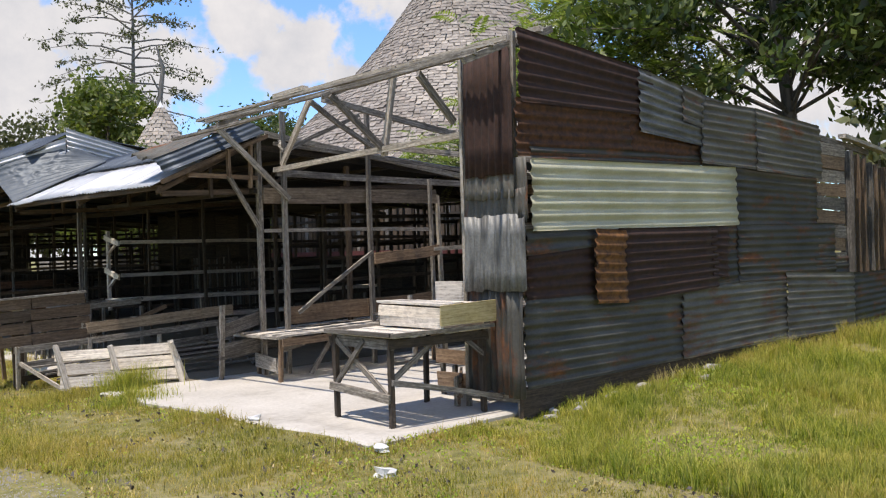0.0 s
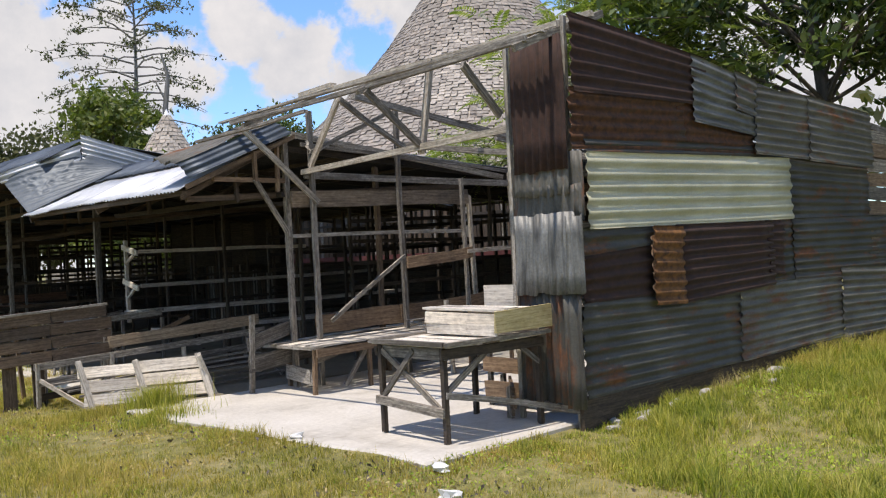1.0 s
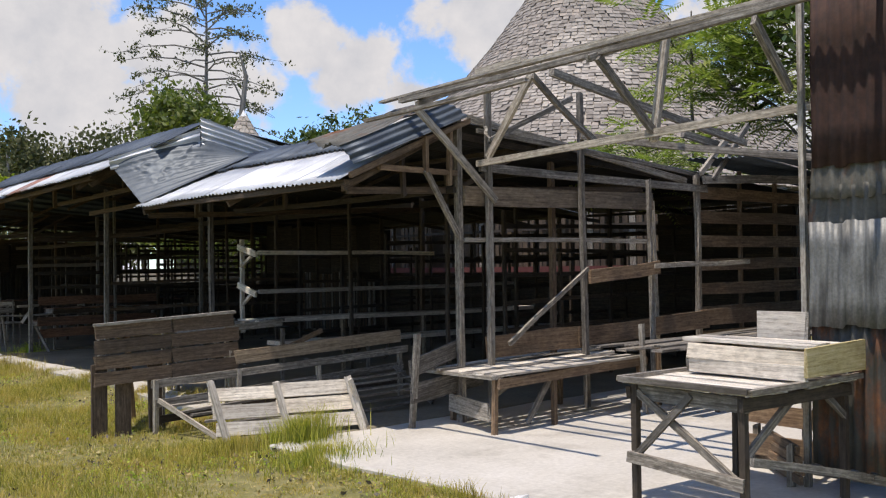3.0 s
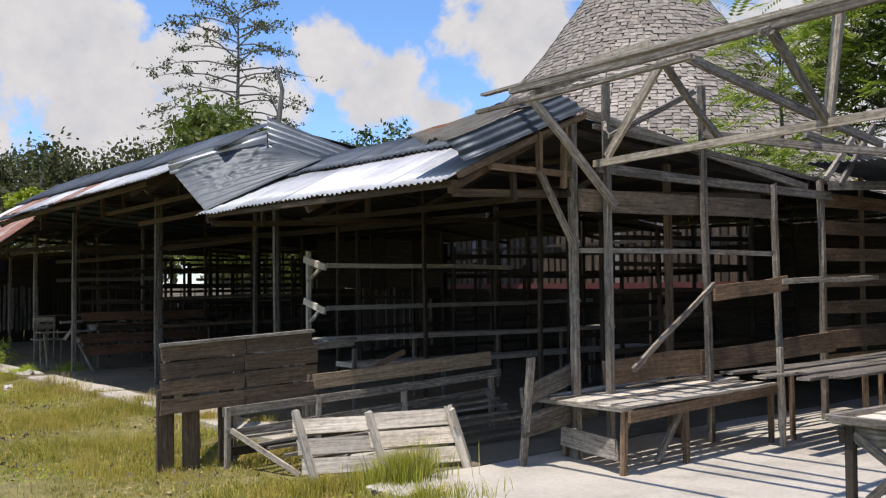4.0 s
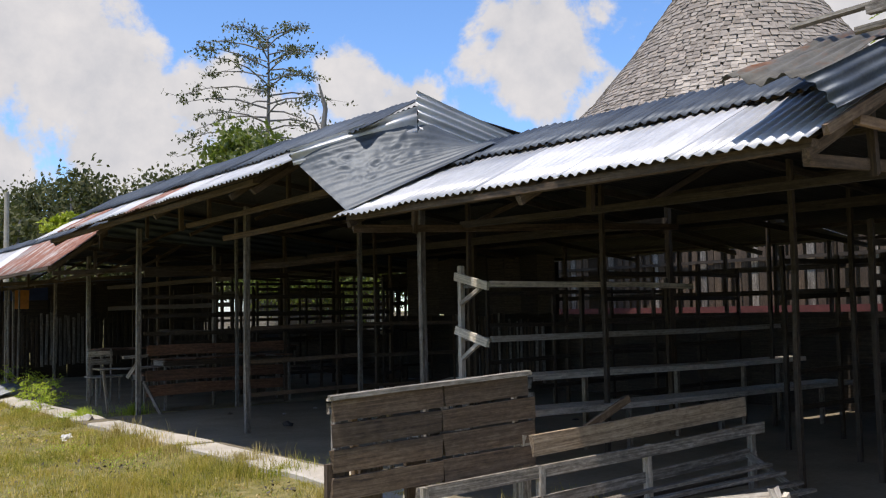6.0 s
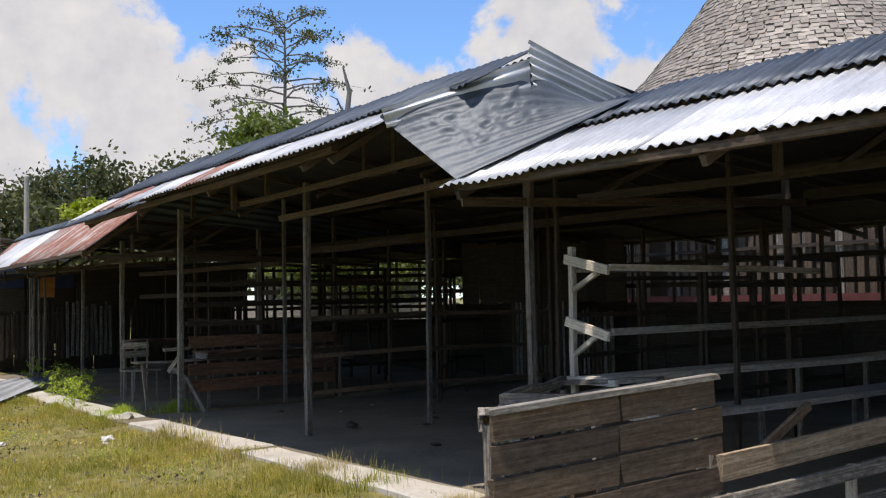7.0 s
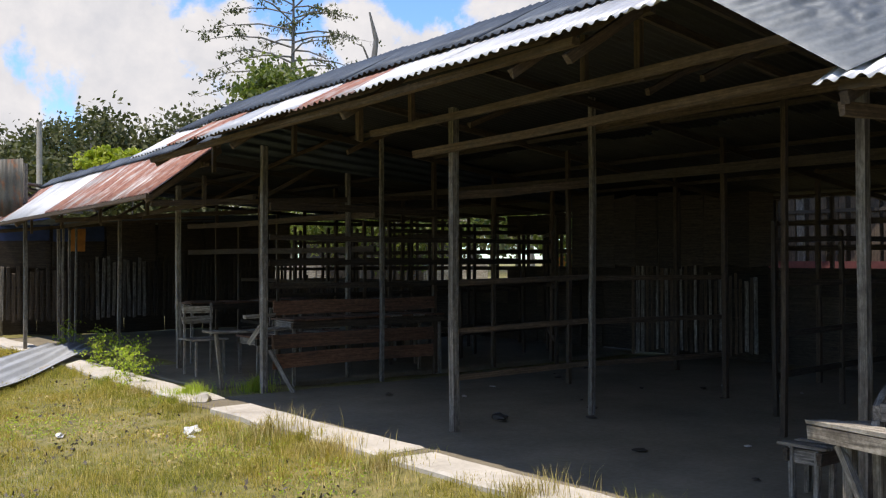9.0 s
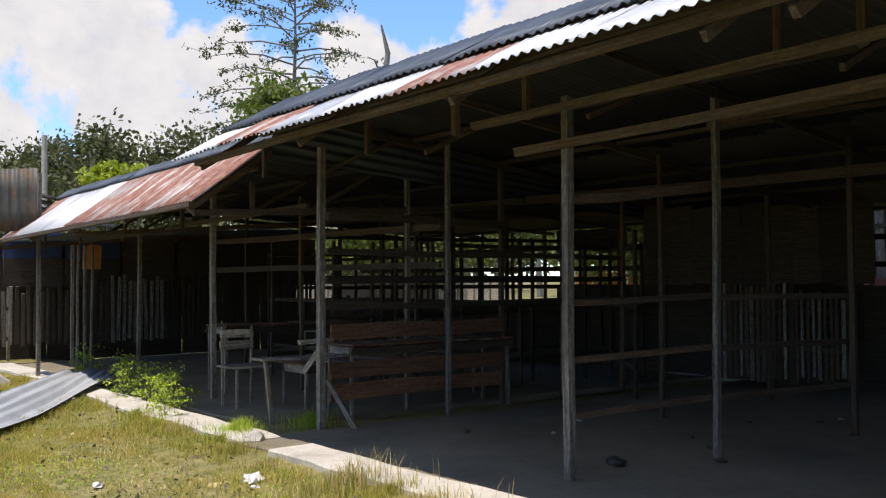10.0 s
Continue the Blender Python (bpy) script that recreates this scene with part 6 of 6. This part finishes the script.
ground_cover("clover", 60000, 1.8, 5.4, 1.5, 27, 0.026, WEEDS, 91, "low green clover between the grass", 0.7, 0.0)
ground_cover("clover", 45000, 5.2, 15, 0, 5.1, 0.032, WEEDS, 92, "low green clover between the grass", 0.7, -0.05)
ground_cover("dead_leaves", 18000, 1.8, 5.2, 1.5, 27, 0.035, GRASS_DRY, 93, "dead brown leaves scattered on the ground", 1.1, -0.1)
ground_cover("dead_leaves", 9000, 1.8, 5.2, 1.5, 27, 0.045, BARK, 94, "dark twigs and dead leaves on the ground", 1.3, 0.0)


def tuft(cx, cy, r, n, tall, width, material, seed, name, label):
    g = np.random.default_rng(seed)
    n = int(n * 1.2)
    a, q = g.uniform(0, 2 * np.pi, n), np.abs(g.normal(0, 0.5, n)) * r
    blades(name, cx + q * np.cos(a), cy + q * np.sin(a), tall, width * 0.5, material, seed, label, 0.8, 0.35)


tuft(4.72, 9.5, 0.34, 1500, 0.26, 0.006, GRASS_GREEN, 51, "grass_tuft", "tall fresh green grass tuft by the pallet")
tuft(4.42, 8.9, 0.50, 1200, 0.12, 0.006, GRASS_GREEN, 52, "grass_tuft", "fresh green grass tuft at the edge of the slab")
tuft(4.30, 9.9, 0.45, 900, 0.13, 0.006, GRASS, 63, "grass_tuft", "straggling grass round the foot of the pallet")
tuft(4.95, 17.9, 0.45, 420, 0.17, 0.005, GRASS_DRY, 53, "dry_tuft", "dry straw tuft growing over the kerb")
tuft(4.98, 17.0, 0.35, 320, 0.15, 0.005, GRASS_DRY, 64, "dry_tuft", "dry straw tuft growing over the kerb")
tuft(4.95, 16.3, 0.35, 300, 0.14, 0.005, GRASS_DRY, 54, "dry_tuft", "dry straw tuft growing over the kerb")
tuft(5.05, 13.2, 0.35, 700, 0.12, 0.005, GRASS, 65, "grass_tuft", "ragged grass growing over the kerb")
tuft(5.3, 12.7, 0.3, 500, 0.11, 0.005, GRASS, 66, "grass_tuft", "ragged grass growing over the kerb")
tuft(4.85, 14.6, 0.5, 500, 0.13, 0.005, GRASS, 57, "grass_tuft", "green grass tuft against the kerb")
tuft(5.35, 20.4, 0.35, 600, 0.13, 0.005, WEEDS, 55, "grass_tuft", "green weeds in the gap between the slabs")
tuft(6.1, 20.35, 0.3, 350, 0.14, 0.005, WEEDS, 56, "grass_tuft", "green weeds in the gap between the slabs")
tuft(5.4, 11.4, 0.6, 700, 0.16, 0.005, GRASS, 58, "grass_tuft", "grass growing through the plank crib")
tuft(9.5, 4.9, 0.9, 1500, 0.15, 0.005, GRASS, 59, "grass_tuft", "tall grass at the foot of the tin wall")
tuft(11.5, 4.9, 1.2, 1800, 0.17, 0.006, GRASS, 60, "grass_tuft", "tall grass at the foot of the tin wall")
tuft(13.5, 4.8, 1.2, 1600, 0.22, 0.006, WEEDS, 61, "grass_tuft", "tall grass at the foot of the tin wall")
tuft(7.6, 4.9, 0.6, 220, 0.12, 0.004, GRASS_DRY, 62, "dry_tuft", "dry grass at the foot of the tin wall")
for i in range(20):
    ky = 10.2 + i * 0.62 + rnd.uniform(-.25, .25)
    tuft(5.0 + rnd.uniform(-.1, .2), ky, rnd.uniform(0.25, 0.5), 420, rnd.uniform(0.06, 0.13), 0.004, (GRASS, GRASS_GREEN, GRASS_DRY)[i % 3], 200 + i, "grass_tuft", "low grass creeping over the concrete kerb")
for i, (wx, wy, hh) in enumerate(((5.55, 23.0, 0.42), (5.35, 22.2, 0.32), (5.9, 24.6, 0.42), (5.2, 21.6, 0.3), (5.65, 22.5, 0.36), (5.85, 26.0, 0.4), (5.45, 23.5, 0.3))):
    tree("weed", wx, wy, -0.12, hh, 0.2, hh * 0.45, 9, 7, 0.07, 0.04, 0.45, WEEDS, 0.012, "leafy green weed on the broken kerb", 70 + i, flat=0.5, category="weed", group="kerb weeds")


# ---- litter and small things ----
def lump(name, at, size, material, label, category, seed, group="", rough=0.5):
    g = random.Random(seed)
    bm = bmesh.new()
    bmesh.ops.create_icosphere(bm, subdivisions=2, radius=1)
    for v in bm.verts:
        k = 1 + rough * noise.noise(v.co * 1.7 + Vector((seed * 3.1, 0, 0))) + g.uniform(-.06, .06)
        v.co = Vector((v.co.x * size[0] * k, v.co.y * size[1] * k, max(-0.35, v.co.z) * size[2] * k))
    me = bpy.data.meshes.new(name)
    bm.to_mesh(me)
    bm.free()
    me.materials.append(material)
    ob = new(name, me)
    ob.matrix_basis = pose(*at, rz=g.uniform(0, 360))
    return tagged(ob, label, category, group)


for i, (lx, ly, s) in enumerate(((4.5, 6.78, .06), (4.45, 5.15, .07), (4.12, 4.73, .09), (4.66, 18.68, .09), (3.75, 19.26, .045), (4.57, 18.48, .035))):
    lump("plastic_litter", (lx, ly, ground_height(lx, ly) + 0.02), (s, s * 0.8, s * 0.45), PLASTIC, "crumpled white plastic litter lying in the grass", "litter", i, "litter", 0.9)
for i, (lx, ly, s) in enumerate(((7.0, 4.98, .06), (7.5, 4.95, .05), (7.9, 4.85, .09), (6.3, 5.1, .06), (6.6, 5.02, .08), (6.85, 4.9, .07), (7.25, 4.85, .08), (8.2, 4.7, .11), (6.15, 5.0, .06), (6.45, 4.95, .05), (7.7, 4.5, .06), (4.9, 23.7, .12), (4.8, 26.4, .2), (5.3, 19.9, .12))):
    lump("rubble_stone", (lx, ly, ground_height(lx, ly) + s * 0.2), (s, s * 0.8, s * 0.55), STONE, "pale broken concrete lump in the grass", "stone", 20 + i, "rubble")


def scatter_gravel():
    g = np.random.default_rng(9)
    verts, faces = [], []
    for i in range(3200):
        px, py = 2.2 + g.normal(0, 0.25), 6.3 + g.normal(0, 0.5)
        if i % 3 == 0:
            px, py = g.uniform(1.8, 3.4), g.uniform(14, 24)
        s = g.uniform(0.004, 0.013)
        z = ground_height(px, py)
        k = len(verts)
        verts += [(px - s, py - s * .6, z - .005), (px + s, py - s * .8, z - .005), (px + s * .7, py + s, z - .005), (px - s * .8, py + s * .7, z - .005), (px, py, z + s * .8)]
        faces += [(k, k + 1, k + 4), (k + 1, k + 2, k + 4), (k + 2, k + 3, k + 4), (k + 3, k, k + 4)]
    tagged(new("gravel", mesh_of("gravel", verts, faces, GRAVEL)), "scattered pale gravel on the bare track", "gravel", "", "stuff")


scatter_gravel()
fallen = thing("fallen_sheet", (4.2, 23.0, -0.05), "pale corrugated sheet lying on the grass", "roofing sheet")
corrugated(fallen, "sheet", (3.2, 21.1, -0.04), (5.95, 25.1, 0.10), (2.85, 21.6, 0.03), (5.45, 25.6, 0.18), ZINC_CHALK, pitch=0.11, along=10, sag=0.09)
fallen_two = thing("fallen_sheet", (4.6, 29.0, 0.0), "pale corrugated sheets stacked on the grass", "roofing sheet")
corrugated(fallen_two, "sheet", (3.2, 27.8, 0.10), (5.4, 30.4, 0.14), (2.8, 28.8, 0.08), (4.9, 31.2, 0.12), ZINC_CHALK, along=5, sag=0.04)

slipper = lump("slipper", (6.75, 17.12, 0.03), (0.075, 0.035, 0.04), RUBBER, "old black rubber slipper on the shed floor", "slipper", 44)
for i in range(26):
    lx, ly = rnd.uniform(6.2, 10.5), rnd.uniform(13.9, 19.5)
    s = rnd.uniform(0.012, 0.035)
    lump("debris", (lx, ly, 0.002 + s * 0.2), (s * 1.6, s, s * 0.5), STONE if i % 3 == 0 else DARK_WOOD, "small scrap of debris on the dusty floor", "debris", 80 + i, "floor debris")

# odds and ends in the stall
rag = thing("cloth_rag", (6.33, 9.02, 2.5), "torn white cloth strip hanging from the post", "rag")
rv, rf = [], []
for i in range(9):
    z = 2.62 - i * 0.018
    o = 0.02 * math.sin(i * 1.3)
    rv += [(6.33 + o, 8.97 - 0.01 * i, z), (6.365 + o * 0.5, 8.96 - 0.006 * i, z + 0.01), (6.365 + o * 0.5, 8.964 - 0.006 * i, z + 0.01), (6.33 + o, 8.974 - 0.01 * i, z)]
for i in range(8):
    k = 4 * i
    rf += [(k + j, k + (j + 1) % 4, k + 4 + (j + 1) % 4, k + 4 + j) for j in range(4)]
part_mesh("cloth", rv, rf, PALE_WOOD, rag)
scrap = thing("scrap_pallet", (6.2, 6.2, 0), "broken dark pallet lying on the slab", "pallet")
for k in range(4):
    board(scrap, "slat", (5.85 + 0.03 * k, 5.75 + 0.02 * k, 0.06 + 0.055 * k), (6.55, 6.5 - 0.03 * k, 0.05 + 0.05 * k), 0.05, 0.025, BROWN_WOOD)
for f in (0.1, 0.9):
    board(scrap, "stile", (lerp(5.9, 6.55, f), lerp(5.82, 6.5, f), 0.0), (lerp(5.9, 6.55, f), lerp(5.82, 6.5, f), 0.26), 0.04, 0.04, GREY_WOOD)
